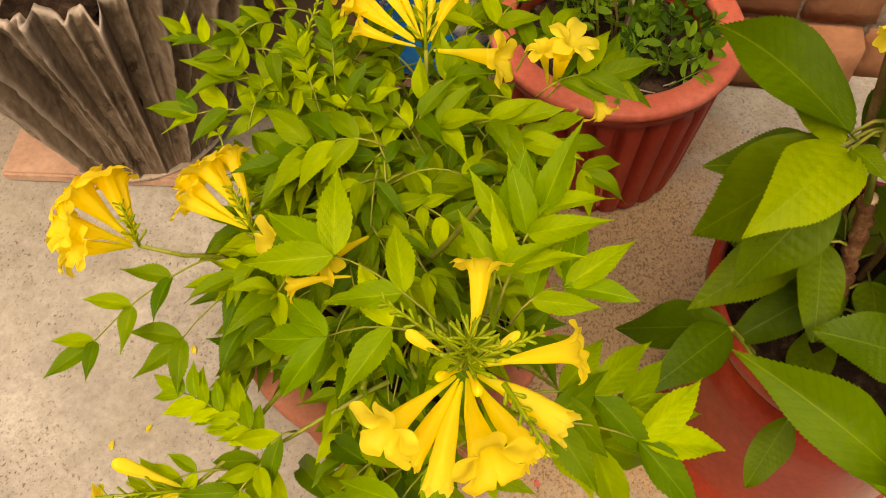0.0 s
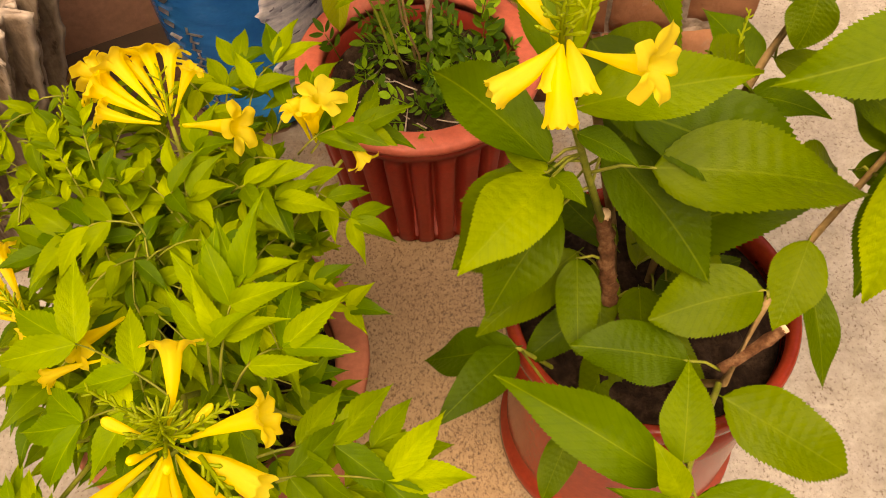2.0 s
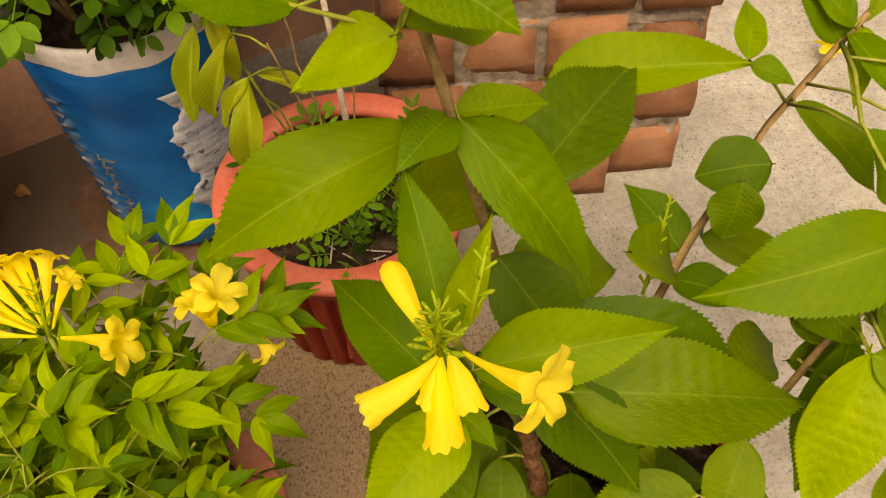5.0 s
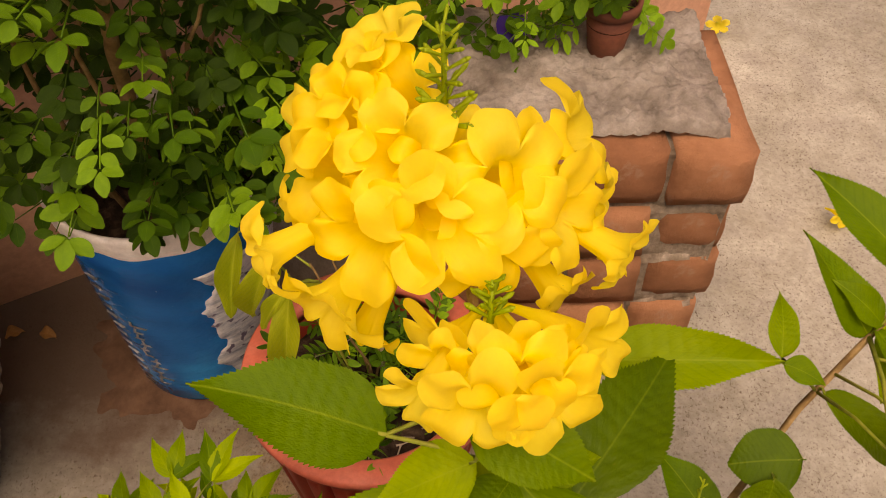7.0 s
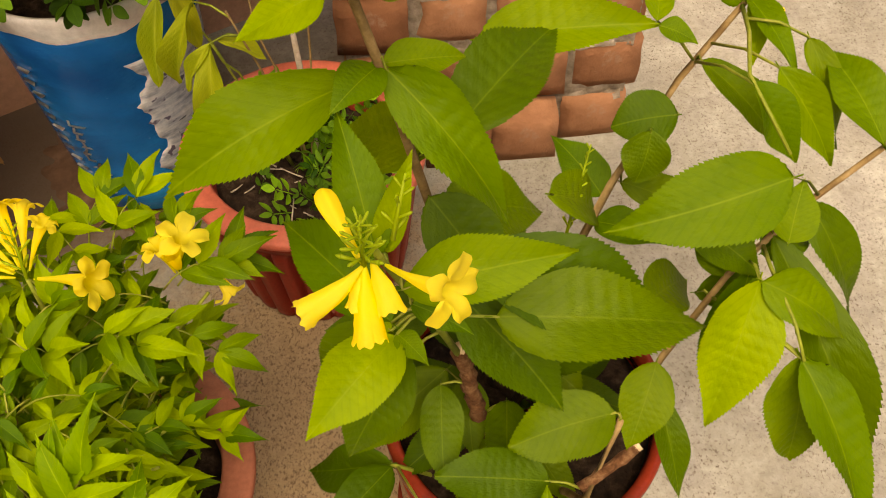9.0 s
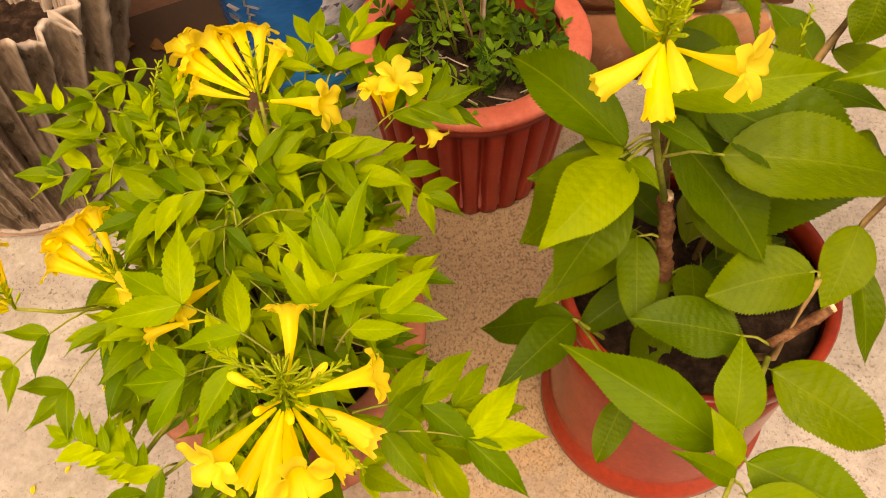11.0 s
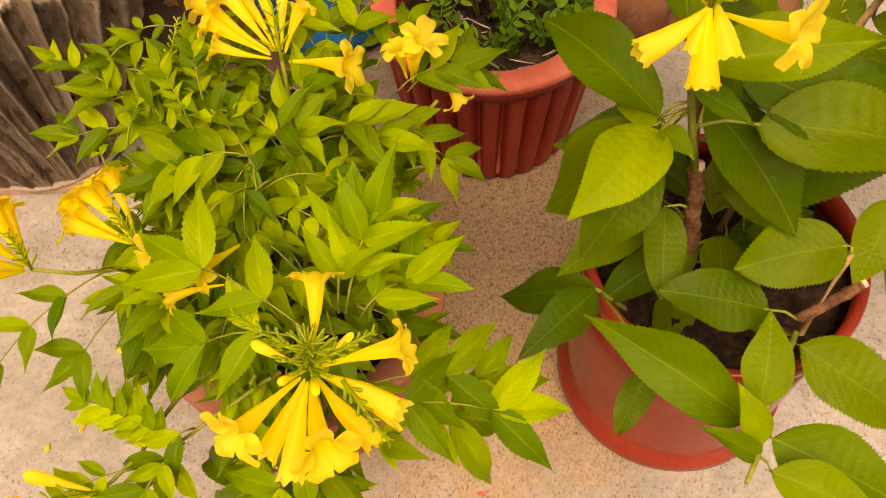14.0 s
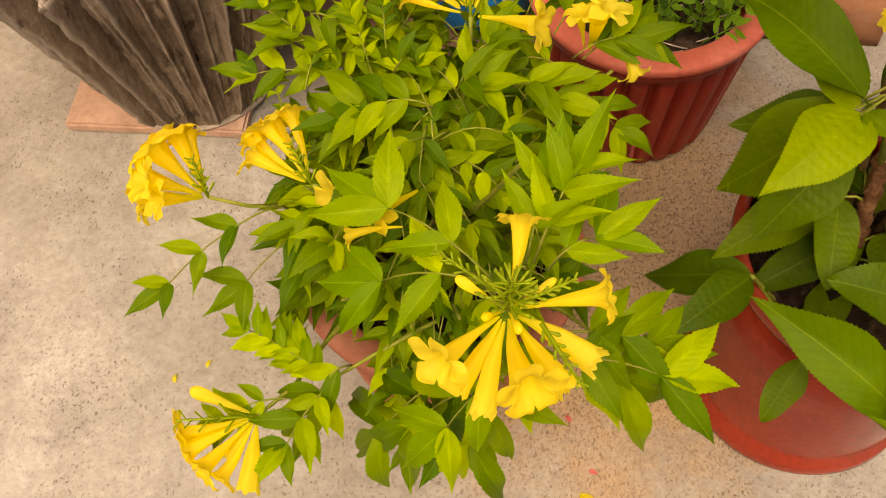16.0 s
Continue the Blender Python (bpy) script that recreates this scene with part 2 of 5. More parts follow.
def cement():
    """Old grey-brown cement with streaks down the folds; light on ridges and shade in creases are painted in."""
    m, nt, b = shader("old_cement", 0.92, 0.0, 0.12)
    c = ramp(nt, noise_at(nt, 34.0, 6.0, 0.7, stretch=(1.0, 1.0, 0.16)), (0.3, (0.085, 0.062, 0.042)), (0.5, (0.2, 0.155, 0.108)), (0.72, (0.36, 0.305, 0.235)))
    g = noise_at(nt, 85.0, 6.0, 0.7)
    c = mix(nt, 0.6, c, ramp(nt, g, (0.3, (0.6, 0.58, 0.55)), (0.7, (1.25, 1.25, 1.25))), "MULTIPLY")
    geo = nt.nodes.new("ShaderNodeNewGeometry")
    # light painted onto the ridges as a paler tone
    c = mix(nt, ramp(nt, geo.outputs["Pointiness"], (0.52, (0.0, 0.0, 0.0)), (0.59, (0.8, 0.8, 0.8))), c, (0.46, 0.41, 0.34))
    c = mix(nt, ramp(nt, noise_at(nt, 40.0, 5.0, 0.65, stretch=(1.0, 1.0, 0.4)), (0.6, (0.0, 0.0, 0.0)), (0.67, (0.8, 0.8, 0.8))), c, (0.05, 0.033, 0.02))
    # shade painted into the creases as a darker tone
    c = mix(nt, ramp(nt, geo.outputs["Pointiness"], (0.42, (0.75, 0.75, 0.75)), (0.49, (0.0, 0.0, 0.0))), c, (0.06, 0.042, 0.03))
    nt.links.new(c, b.inputs["Base Color"])
    bump(nt, b, g, 0.9, 0.004)
    return m


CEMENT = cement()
SOIL = two_scale("soil", (0.011, 0.007, 0.005), (0.028, 0.017, 0.011), (0.075, 0.05, 0.033), 45.0, 90.0, 0.95, 1.0, 0.1, dist=0.006)
BARK = two_scale("bark", (0.13, 0.08, 0.03), (0.23, 0.15, 0.06), (0.34, 0.24, 0.11), 40.0, 180.0, 0.8, 0.8, 0.2)
KNOBBY = two_scale("knobbly_bark", (0.08, 0.032, 0.013), (0.18, 0.08, 0.035), (0.36, 0.2, 0.1), 90.0, 260.0, 0.9, 1.0, 0.15, dist=0.006)
TWIG = two_scale("green_twig", (0.13, 0.17, 0.015), (0.19, 0.23, 0.02), (0.27, 0.27, 0.05), 40.0, 160.0, 0.6, 0.4, 0.3)


def blue_film():
    """A glossy printed blue film, creased round the bucket, with small pale scuffs that double as painted highlights.
    """
    m, nt, b = shader("blue_label", 0.12, 0.0, 0.09)
    c = ramp(nt, noise_at(nt, 4.0, 3.0), (0.3, (0.0, 0.05, 0.19)), (0.52, (0.0, 0.11, 0.33)), (0.72, (0.0, 0.24, 0.55)))
    # pale streaks: scuffs, and highlights painted along the creases
    sc = noise_at(nt, 34.0, 5.0, 0.75, stretch=(1.0, 1.0, 3.2))
    c = mix(nt, ramp(nt, sc, (0.7, (0.0, 0.0, 0.0)), (0.74, (0.8, 0.8, 0.8))), c, (0.5, 0.68, 0.85))
    nt.links.new(c, b.inputs["Base Color"])
    bump(nt, b, noise_at(nt, 10.0, 4.0, 0.65, stretch=(1.0, 1.0, 2.2)), 0.8, 0.008)
    return m


BLUE = blue_film()
WHITE = two_scale("white_plastic", (0.55, 0.53, 0.5), (0.72, 0.7, 0.67), (0.8, 0.79, 0.77), 9.0, 80.0, 0.5, 0.1, 0.4)
TORN = two_scale("torn_label", (0.12, 0.15, 0.2), (0.38, 0.41, 0.45), (0.56, 0.57, 0.58), 20.0, 110.0, 0.8, 0.8, 0.2, (55.0, 0.62, (0.09, 0.08, 0.12)), stretch=(1.0, 1.0, 4.0))
LEAF = leafy("leaf_broad", (0.07, 0.15, 0.001), (0.22, 0.325, 0.003), (0.24, 0.33, 0.02))
# darker copy of leaf_broad, with shade put into its colour
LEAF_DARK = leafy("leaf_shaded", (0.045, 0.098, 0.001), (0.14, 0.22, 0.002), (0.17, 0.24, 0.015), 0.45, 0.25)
LEAF_FINE = leafy("leaf_pinnate", (0.05, 0.128, 0.001), (0.33, 0.46, 0.003), (0.24, 0.36, 0.015), 0.45, 0.25, 55.0)
LEAF_YOUNG = leafy("leaf_young", (0.11, 0.23, 0.002), (0.37, 0.5, 0.006), (0.4, 0.52, 0.03), 0.45, 0.3, 55.0)
LEAF_SMALL = leafy("leaf_small", (0.02, 0.075, 0.004), (0.22, 0.45, 0.025), (0.12, 0.22, 0.02), 0.42)
# darkened copy of leaf_small: shade inside the bush is put into its colour
LEAF_INNER_SHADE = leafy("leaf_inner_shade", (0.013, 0.04, 0.002), (0.04, 0.095, 0.005), (0.04, 0.09, 0.008), 0.45, 0.2)
LEAF_YELLOW = leafy("leaf_yellowing", (0.22, 0.30, 0.015), (0.36, 0.37, 0.025), (0.42, 0.42, 0.06))
YELLOW = petal("petal_yellow", (0.98, 0.83, 0.06), (0.98, 0.88, 0.1), 0.68)
CALYX = petal("calyx_green", (0.3, 0.42, 0.015), (0.42, 0.52, 0.025), 0.4, (0.28, 0.4, 0.015))
PRINT = two_scale("white_print", (0.62, 0.62, 0.62), (0.75, 0.75, 0.75), (0.82, 0.82, 0.82), 30.0, 90.0, 0.4, 0.1, 0.4)
PURPLE = petal("petal_purple", (0.05, 0.02, 0.22), (0.09, 0.04, 0.35), 0.4, (0.3, 0.25, 0.4))

# ---- mesh helpers ----


def mesh_of(name, bm, material, smooth=True):
    me = bpy.data.meshes.new(name)
    bm.to_mesh(me)
    bm.free()
    if material:
        me.materials.append(material)
    if smooth:
        me.polygons.foreach_set("use_smooth", [True] * len(me.polygons))
    return me


def part(name, bm, material, parent, label="", smooth=True):
    """One mesh object from a bmesh (or from a mesh that is there already), under its thing or part."""
    me = mesh_of(name, bm, material, smooth) if isinstance(bm, bmesh.types.BMesh) else bm
    ob = new(name, me)
    ob.parent = parent
    return tagged(ob, label)


def thing(name, label, category, at=(0, 0, 0), group="", kind=""):
    ob = new(name)
    ob.location = at
    ob.empty_display_size = 0.05
    return tagged(ob, label, category, group, kind)


def turned(profile, seg=64, wobble=None, ring=False):
    """A solid of revolution: (radius, height) pairs; wobble(angle, radius, height, step) may change the radius; a ring has a hole."""
    bm = bmesh.new()
    rings = []
    for i, (r, z) in enumerate(profile):
        ring = []
        for k in range(seg):
            a = 2 * math.pi * k / seg
            rr, zz = (r, z) if not wobble else wobble(a, r, z, i)
            ring.append(bm.verts.new((rr * math.cos(a), rr * math.sin(a), zz)))
        rings.append(ring)
    for a, b in zip(rings, rings[1:] + (rings[:1] if ring else [])):
        for k in range(seg):
            bm.faces.new((a[k], a[(k + 1) % seg], b[(k + 1) % seg], b[k]))
    if not ring:
        bm.faces.new(rings[0][::-1])
        bm.faces.new(rings[-1])
    bmesh.ops.recalc_face_normals(bm, faces=bm.faces)
    return bm


def tube(bm, pts, r0, r1, seg=7, lumps=0.0):
    """A tapering stem along points."""
    pts = [Vector(p) for p in pts]
    rings = []
    for i, p in enumerate(pts):
        d = (pts[min(i + 1, len(pts) - 1)] - pts[max(i - 1, 0)]).normalized()
        x = d.orthogonal().normalized()
        y = d.cross(x)
        r = r0 + (r1 - r0) * i / max(1, len(pts) - 1)
        r *= 1 + lumps * (0.5 if i % 3 == 0 else -0.2)
        rings.append([bm.verts.new(p + (x * math.cos(2 * math.pi * k / seg) + y * math.sin(2 * math.pi * k / seg)) * r) for k in range(seg)])
    for a, b in zip(rings, rings[1:]):
        for k in range(seg):
            bm.faces.new((a[k], a[(k + 1) % seg], b[(k + 1) % seg], b[k]))
    bm.faces.new(rings[0][::-1])
    bm.faces.new(rings[-1])
    return bm


def bent(a, b, sag=0.0, n=7, sway=0.0, seed=0):
    """Points from a to b, bowed up by sag and a little crooked."""
    rnd = random.Random(seed)
    a, b = Vector(a), Vector(b)
    pts = []
    for i in range(n):
        t = i / (n - 1)
        p = a.lerp(b, t) + Vector((0, 0, sag * 4 * t * (1 - t)))
        if 0 < i < n - 1:
            p += Vector((rnd.uniform(-sway, sway), rnd.uniform(-sway, sway), rnd.uniform(-sway, sway)))
        pts.append(p)
    return pts


def leaf_mesh(name, material, rows=16, teeth=0.0, fold=0.25, arch=0.08, wave=0.03, fat=0.42, twist=0.0, seed=0, veins=75.0, quilt=0.0, point=0.0):
    """One leaf, one unit long along y and one wide: a folded midrib, an arched back, sunken side veins, saw teeth that lean forward and a drawn-out point."""
    rnd = random.Random(seed)
    bm = bmesh.new()
    uv = bm.loops.layers.uv.new("UVMap")
    cols = (-1.0, -0.78, -0.5, -0.2, 0.0, 0.2, 0.5, 0.78, 1.0)
    grid, where = [], {}
    ph, ph2 = rnd.uniform(0, 6), rnd.uniform(0, 6)
    lean = rnd.uniform(-0.05, 0.05)
    for i in range(rows + 1):
        v = i / rows
        peak = 0.62 / (0.62 + fat)
        w = 0.5 * (v ** 0.62 * (1 - v) ** fat) / (peak ** 0.62 * (1 - peak) ** fat)
        w *= 1 - point * max(0.0, (v - 0.6) / 0.4) ** 1.5 * (1 - v) * 2.2
        w = max(w, 0.012)
        line = []
        for u in cols:
            rim = abs(u) == 1.0 and 0 < i < rows
            tooth = 1.0 + (teeth * (1.0 if i % 2 else -1.0) * rnd.uniform(0.4, 1.5) if rim else 0.0)
            ragged = 1 + 0.035 * math.sin(11 * v + ph2 + (2.0 if u > 0 else 0.0)) * abs(u)
            x = u * w * tooth * ragged + lean * math.sin(math.pi * v)
            y = v + (0.016 if rim and i % 2 else 0.0) * (teeth > 0)
            z = fold * abs(u * w) * 0.5 + arch * 4 * v * (1 - v) + wave * abs(u) ** 1.5 * math.sin(ph + v * 9 + (1.3 if u > 0 else 0))
            z += twist * u * w * (v - 0.3)
            z -= quilt * (0.5 + 0.5 * math.sin(veins * (v - 0.55 * abs(u) * w))) ** 2 * min(1.0, abs(u) * 4) * (1 - abs(u) ** 3)
            p = bm.verts.new((x, y, z))
            where[p] = (0.5 + 0.5 * u * min(1.0, w * 2), v)
            line.append(p)
        grid.append(line)
    for a, b in zip(grid, grid[1:]):
        for k in range(len(cols) - 1):
            f = bm.faces.new((a[k], a[k + 1], b[k + 1], b[k]))
            for lp in f.loops:
                lp[uv].uv = where[lp.vert]
    tube(bm, [(0, -0.05, -0.014), (0, -0.02, -0.006), (0, 0.03, 0.002)], 0.012, 0.009, 5)
    return mesh_of(name, bm, material)


def trumpet_mesh(name, seed=0, flare=1.0, lobes=5, closed=False, stout=0.0):
    """A trumpet flower, one unit long along y: a narrow curved tube that swells to a throat and opens into five broad, rounded, folded-back lobes."""
    rnd = random.Random(seed)
    bm = bmesh.new()
    uv = bm.loops.layers.uv.new("UVMap")
    seg = 80
    tube_part = [(0.022, 0.0), (0.038, 0.06), (0.046, 0.18), (0.055, 0.3), (0.076, 0.42), (0.102, 0.54), (0.125, 0.66), (0.146, 0.78), (0.17, 0.87)]
    tube_part = [(r + stout * min(1.0, y / 0.5) * (1 - 0.4 * y), y) for r, y in tube_part]
    if closed:
        tube_part = [(0.02, 0.0), (0.045, 0.08), (0.055, 0.25), (0.085, 0.45), (0.12, 0.62), (0.142, 0.76), (0.145, 0.86), (0.12, 0.94), (0.06, 0.99), (0.012, 1.0)]
    steps = 0 if closed else 9
    size = [rnd.uniform(0.82, 1.18) for _ in range(lobes)]
    tip_up = [rnd.uniform(-0.09, 0.09) for _ in range(lobes)]
    curl = [rnd.uniform(0.4, 1.4) for _ in range(lobes)]
    bow = rnd.uniform(0.02, 0.07)
    total = len(tube_part) + steps
    rings, where = [], {}
    for i in range(total):
        ring = []
        for k in range(seg):
            a = 2 * math.pi * k / seg
            n = int(((a / (2 * math.pi)) * lobes + 0.5) % lobes)
            c = abs(math.cos(lobes * a / 2))
            if i < len(tube_part):
                r, y = tube_part[i]
                r *= 1 + (0.05 * math.cos(lobes * a) + 0.02 * math.sin(3 * a + seed)) * min(1.0, 2 * y)
            else:
                s = (i - len(tube_part) + 1) / steps
                reach = (0.06 + 0.275 * c ** 0.5 * size[n]) * flare
                r = tube_part[-1][0] + reach * s * (1 + 0.03 * math.sin(16 * a + seed) * s)
                y = 0.87 + 0.11 * math.sin(1.45 * min(1.0, 1.5 * s)) - 0.13 * flare * curl[n] * c * max(0.0, s - 0.35) ** 1.5 + (1.15 - flare) * 0.2 * s
                y += tip_up[n] * c * s * s + 0.022 * s * s * math.sin(10 * a + 2 * seed) - 0.05 * s * (1 - c) ** 3
            bend = bow * math.sin(math.pi * min(1.0, y))
            p = bm.verts.new((r * math.cos(a), y, r * math.sin(a) * 0.9 + bend))
            where[p] = (k / seg, i / (total - 1))
            ring.append(p)
        rings.append(ring)
    for a, b in zip(rings, rings[1:]):
        for k in range(seg):
            f = bm.faces.new((a[k], a[(k + 1) % seg], b[(k + 1) % seg], b[k]))
            for lp in f.loops:
                lp[uv].uv = where[lp.vert]
    return mesh_of(name, bm, YELLOW)


BROAD = [leaf_mesh("leaf", LEAF, 76, 0.026, 0.32, 0.05 + 0.02 * i, 0.03, 1.2, 0.35 * (i - 2), i, 75.0, 0.008, 0.5) for i in range(5)]
# leaves whose colour is already darkened as if shaded
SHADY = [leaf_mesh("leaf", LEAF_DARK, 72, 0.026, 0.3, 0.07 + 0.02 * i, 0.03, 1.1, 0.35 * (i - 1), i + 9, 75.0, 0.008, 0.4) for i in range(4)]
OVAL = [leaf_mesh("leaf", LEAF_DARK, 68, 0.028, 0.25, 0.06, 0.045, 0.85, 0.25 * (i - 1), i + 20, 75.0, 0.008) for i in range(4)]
PINNA = [leaf_mesh("leaflet", LEAF_FINE, 30, 0.045, 0.4, 0.05 + 0.035 * i, 0.03, 1.35, 0.3 * (i - 2), i + 30, 55.0, 0.007, 0.8) for i in range(5)]
YOUNG = [leaf_mesh("leaflet", LEAF_YOUNG, 30, 0.05, 0.35, 0.04 + 0.035 * i, 0.03, 1.3, 0.3 * (i - 1), i + 40, 55.0, 0.007, 0.8) for i in range(4)]
YELLOWING = [leaf_mesh("leaf", LEAF_YELLOW, 14, 0.0, 0.6, 0.12, 0.06, 0.75, 0.5 * i, 50 + i) for i in range(2)]


def sprig_mesh(name, material, pairs, size, slim, seed):
    """A small pinnate leaf in one mesh, about one unit long along y: rachis, pairs of oval leaflets and one at the end."""
    rnd = random.Random(seed)
    bm = bmesh.new()
    uv = bm.loops.layers.uv.new("UVMap")
    tube(bm, [(0, 0, 0), (0, 0.3, 0.03), (0, 0.7, 0.03)], 0.018, 0.01, 4)
    spots = [(0.3 + 0.4 * k / max(1, pairs - 1), sg) for k in range(pairs) for sg in (-1, 1)] + [(0.7, 0)]
    for y, sg in spots:
        s = size * rnd.uniform(0.8, 1.15)
        a = sg * rnd.uniform(0.85, 1.2)
        tilt = rnd.uniform(-0.3, 0.25)
        m = Matrix.Translation((0, y, 0.03)) @ Matrix.Rotation(-a, 4, "Z") @ Matrix.Rotation(tilt, 4, "X") @ Matrix.Rotation(rnd.uniform(-0.4, 0.4), 4, "Y")
        rows = 6
        last = None
        for i in range(rows + 1):
            v = i / rows
            w = max(0.02, math.sin(math.pi * min(1.0, v * 0.93 + 0.03)) ** 0.75) * 0.5 * slim * s
            now = [bm.verts.new(m @ Vector((x * w, 0.04 + v * s, abs(x) * w * 0.3 - 0.12 * s * v * v))) for x in (-1, 0, 1)]
            if last:
                for c in range(2):
                    f = bm.faces.new((last[c], last[c + 1], now[c + 1], now[c]))
                    for lp, (uu, vv) in zip(f.loops, ((c / 2, v - 1 / rows), ((c + 1) / 2, v - 1 / rows), ((c + 1) / 2, v), (c / 2, v))):
                        lp[uv].uv = (uu, vv)
            last = now
    return mesh_of(name, bm, material)


SPRIGS = [sprig_mesh("leaf_sprig", LEAF_SMALL, 2 + i % 2, 0.36, 0.62, i) for i in range(6)]
SLIM_SPRIGS = [sprig_mesh("leaf_sprig", LEAF_SMALL, 3, 0.34, 0.42, i + 60) for i in range(4)]
TRUMPETS = [trumpet_mesh("flower", i, 0.9 + 0.06 * i) for i in range(6)]
HALF_OPEN = [trumpet_mesh("flower", i + 20, 0.22, stout=0.1) for i in range(3)]
BUD = trumpet_mesh("flower", 9, closed=True)
cal = bmesh.new()
cal.loops.layers.uv.new("UVMap")
tube(cal, [(0, -0.06, 0), (0, 0.0, 0), (0, 0.07, 0), (0, 0.15, 0)], 0.035, 0.06, 7)
CALYX_MESH = mesh_of("calyx", cal, CALYX)


def facing(base, tip, width, up=(0, -0.35, 1), roll=0.0):
    """The pose of a unit leaf from base to tip, its face towards up."""
    base, tip = Vector(base), Vector(tip)
    y = tip - base
    n = y.length
    y.normalize()
    x = y.cross(Vector(up)).normalized()
    z = x.cross(y)
    r = Matrix((x, y, z)).transposed().to_4x4()
    return Matrix.Translation(base) @ r @ Matrix.Rotation(radians(roll), 4, "Y") @ Matrix.Diagonal((width, n, n * 0.8, 1))


class Plant:
    """A plant whose stems, leaves and flowers are parts; positions are in the world."""

    def __init__(self, name, label, category, at, seed=1, group=""):
        self.root = thing(name, label, category, at, group)
        self.off = Matrix.Translation(-Vector(at))
        self.rnd = random.Random(seed)
        self.nodes = []

    def put(self, name, mesh, m, parent=None, label=""):
        ob = new(name, mesh)
        if parent:
            ob.parent = parent
            ob.matrix_local = parent.matrix_local.inverted() @ self.off @ m
        else:
            ob.parent = self.root
            ob.matrix_local = self.off @ m
        return tagged(ob, label)

    def stem(self, pts, r0, r1, material=None, lumps=0.0, name="stem", label="", seg=8):
        if name == "stem":
            for p, q in zip(pts, pts[1:]):
                self.nodes += [Vector(p).lerp(Vector(q), t / 8) for t in range(9)]
        bm = tube(bmesh.new(), [Vector(p) - Vector(self.root.location) for p in pts], r0, r1, seg, lumps)
        return part(name, bm, material or TWIG, self.root, label)

    def leaf(self, base, tip, width, kind=None, roll=0.0, up=(0, -0.35, 1)):
        o = Vector(base)
        near = min(self.nodes, key=lambda p: (p - o).length) if self.nodes else o
        if 0.006 < (near - o).length < 0.13:
            mid = near.lerp(o, 0.5) + Vector((0, 0, 0.006))
            self.stem([near, mid, o, o.lerp(Vector(tip), 0.06)], 0.0015, 0.001, name="petiole", seg=6)
        return self.put("leaf", self.rnd.choice(kind or BROAD), facing(base, tip, width * 0.87, up, roll))

    def spray(self, base, tip, pairs=3, size=0.05, kind=None, sag=0.015, up=(0, -0.3, 1), slim=0.36, droop=0.0, end=1.15):
        """A pinnate leaf: a thin rachis with pairs of leaflets and one at the end."""
        base, tip = Vector(base), Vector(tip)
        pts = bent(base, tip, sag, 6)
        bm = tube(bmesh.new(), [p - Vector(self.root.location) for p in pts], 0.0011, 0.0006, 5)
        rachis = part("leaf", bm, TWIG, self.root)
        d = (tip - base).normalized()
        upv = Vector(up).normalized()
        side = d.cross(upv).normalized()
        for k in range(pairs):
            t = 0.35 + 0.62 * k / max(1, pairs - 1) if pairs > 1 else 0.6
            p = pts[min(5, int(t * 5))].lerp(pts[min(5, int(t * 5) + 1)], t * 5 - int(t * 5))
            s = size * (0.8 + 0.3 * math.sin(math.pi * (k + 1) / (pairs + 1))) * self.rnd.uniform(0.85, 1.12)
            for sg in (-1, 1):
                a = self.rnd.uniform(0.6, 0.95)
                q = p + (d * math.cos(a) + side * sg * math.sin(a) + upv * self.rnd.uniform(-0.25, 0.12) - upv * droop) * s
                self.put("leaflet", self.rnd.choice(kind or PINNA), facing(p, q, s * slim, up, self.rnd.uniform(-18, 18)), rachis)
        e = size * end
        self.put("leaflet", self.rnd.choice(kind or PINNA), facing(tip, tip + (d - upv * droop * 0.7) * e, e * slim, up, self.rnd.uniform(-12, 12)), rachis)
        return rachis

    def flower(self, base, mouth, scale=1.0, turn=0.0, bud=False, half=False):
        base, mouth = Vector(base), Vector(mouth)
        y = mouth - base
        n = y.length
        y.normalize()
        x = y.orthogonal().normalized()
        r = Matrix((x, y, x.cross(y))).transposed().to_4x4()
        m = Matrix.Translation(base) @ r @ Matrix.Rotation(radians(turn or self.rnd.uniform(0, 360)), 4, "Y") @ Matrix.Diagonal((n * scale, n, n * scale, 1))
        f = self.put("flower", BUD if bud else self.rnd.choice(HALF_OPEN if half else TRUMPETS), m)
        self.put("calyx", CALYX_MESH, m, f, "pale green calyx")
        return f

    def buds(self, base, tip, n=12, size=0.012, spread=0.012):
        """A spike of small green flower buds."""
        base, tip = Vector(base), Vector(tip)
        d = (tip - base).normalized()
        bm = bmesh.new()
        bm.loops.layers.uv.new("UVMap")
        o = Vector(self.root.location)
        tube(bm, [base - o, base.lerp(tip, 0.5) - o, tip - o], 0.0018, 0.0008, 5)
        for k in range(n):
            t = (k + 1) / (n + 1)
            p = base.lerp(tip, t) - o
            a = k * 2.4
            x = d.orthogonal().normalized()
            w = x * math.cos(a) + d.cross(x) * math.sin(a)
            e = p + (w * spread + d * size * 0.8) * (1.15 - 0.6 * t)
            tube(bm, [p, p.lerp(e, 0.4), p.lerp(e, 0.75), e], 0.0006, 0.0014 * (1.2 - 0.6 * t), 5)
            tube(bm, [e, e + (e - p) * 0.12, e + (e - p) * 0.2], 0.0014 * (1.2 - 0.6 * t), 0.0003, 5)
        return part("bud_spike", bm, CALYX, self.root, "spike of small green buds")


# ---- ground, dirt and wall ----
bm = bmesh.new()
bmesh.ops.create_grid(bm, x_segments=60, y_segments=60, size=20.0)
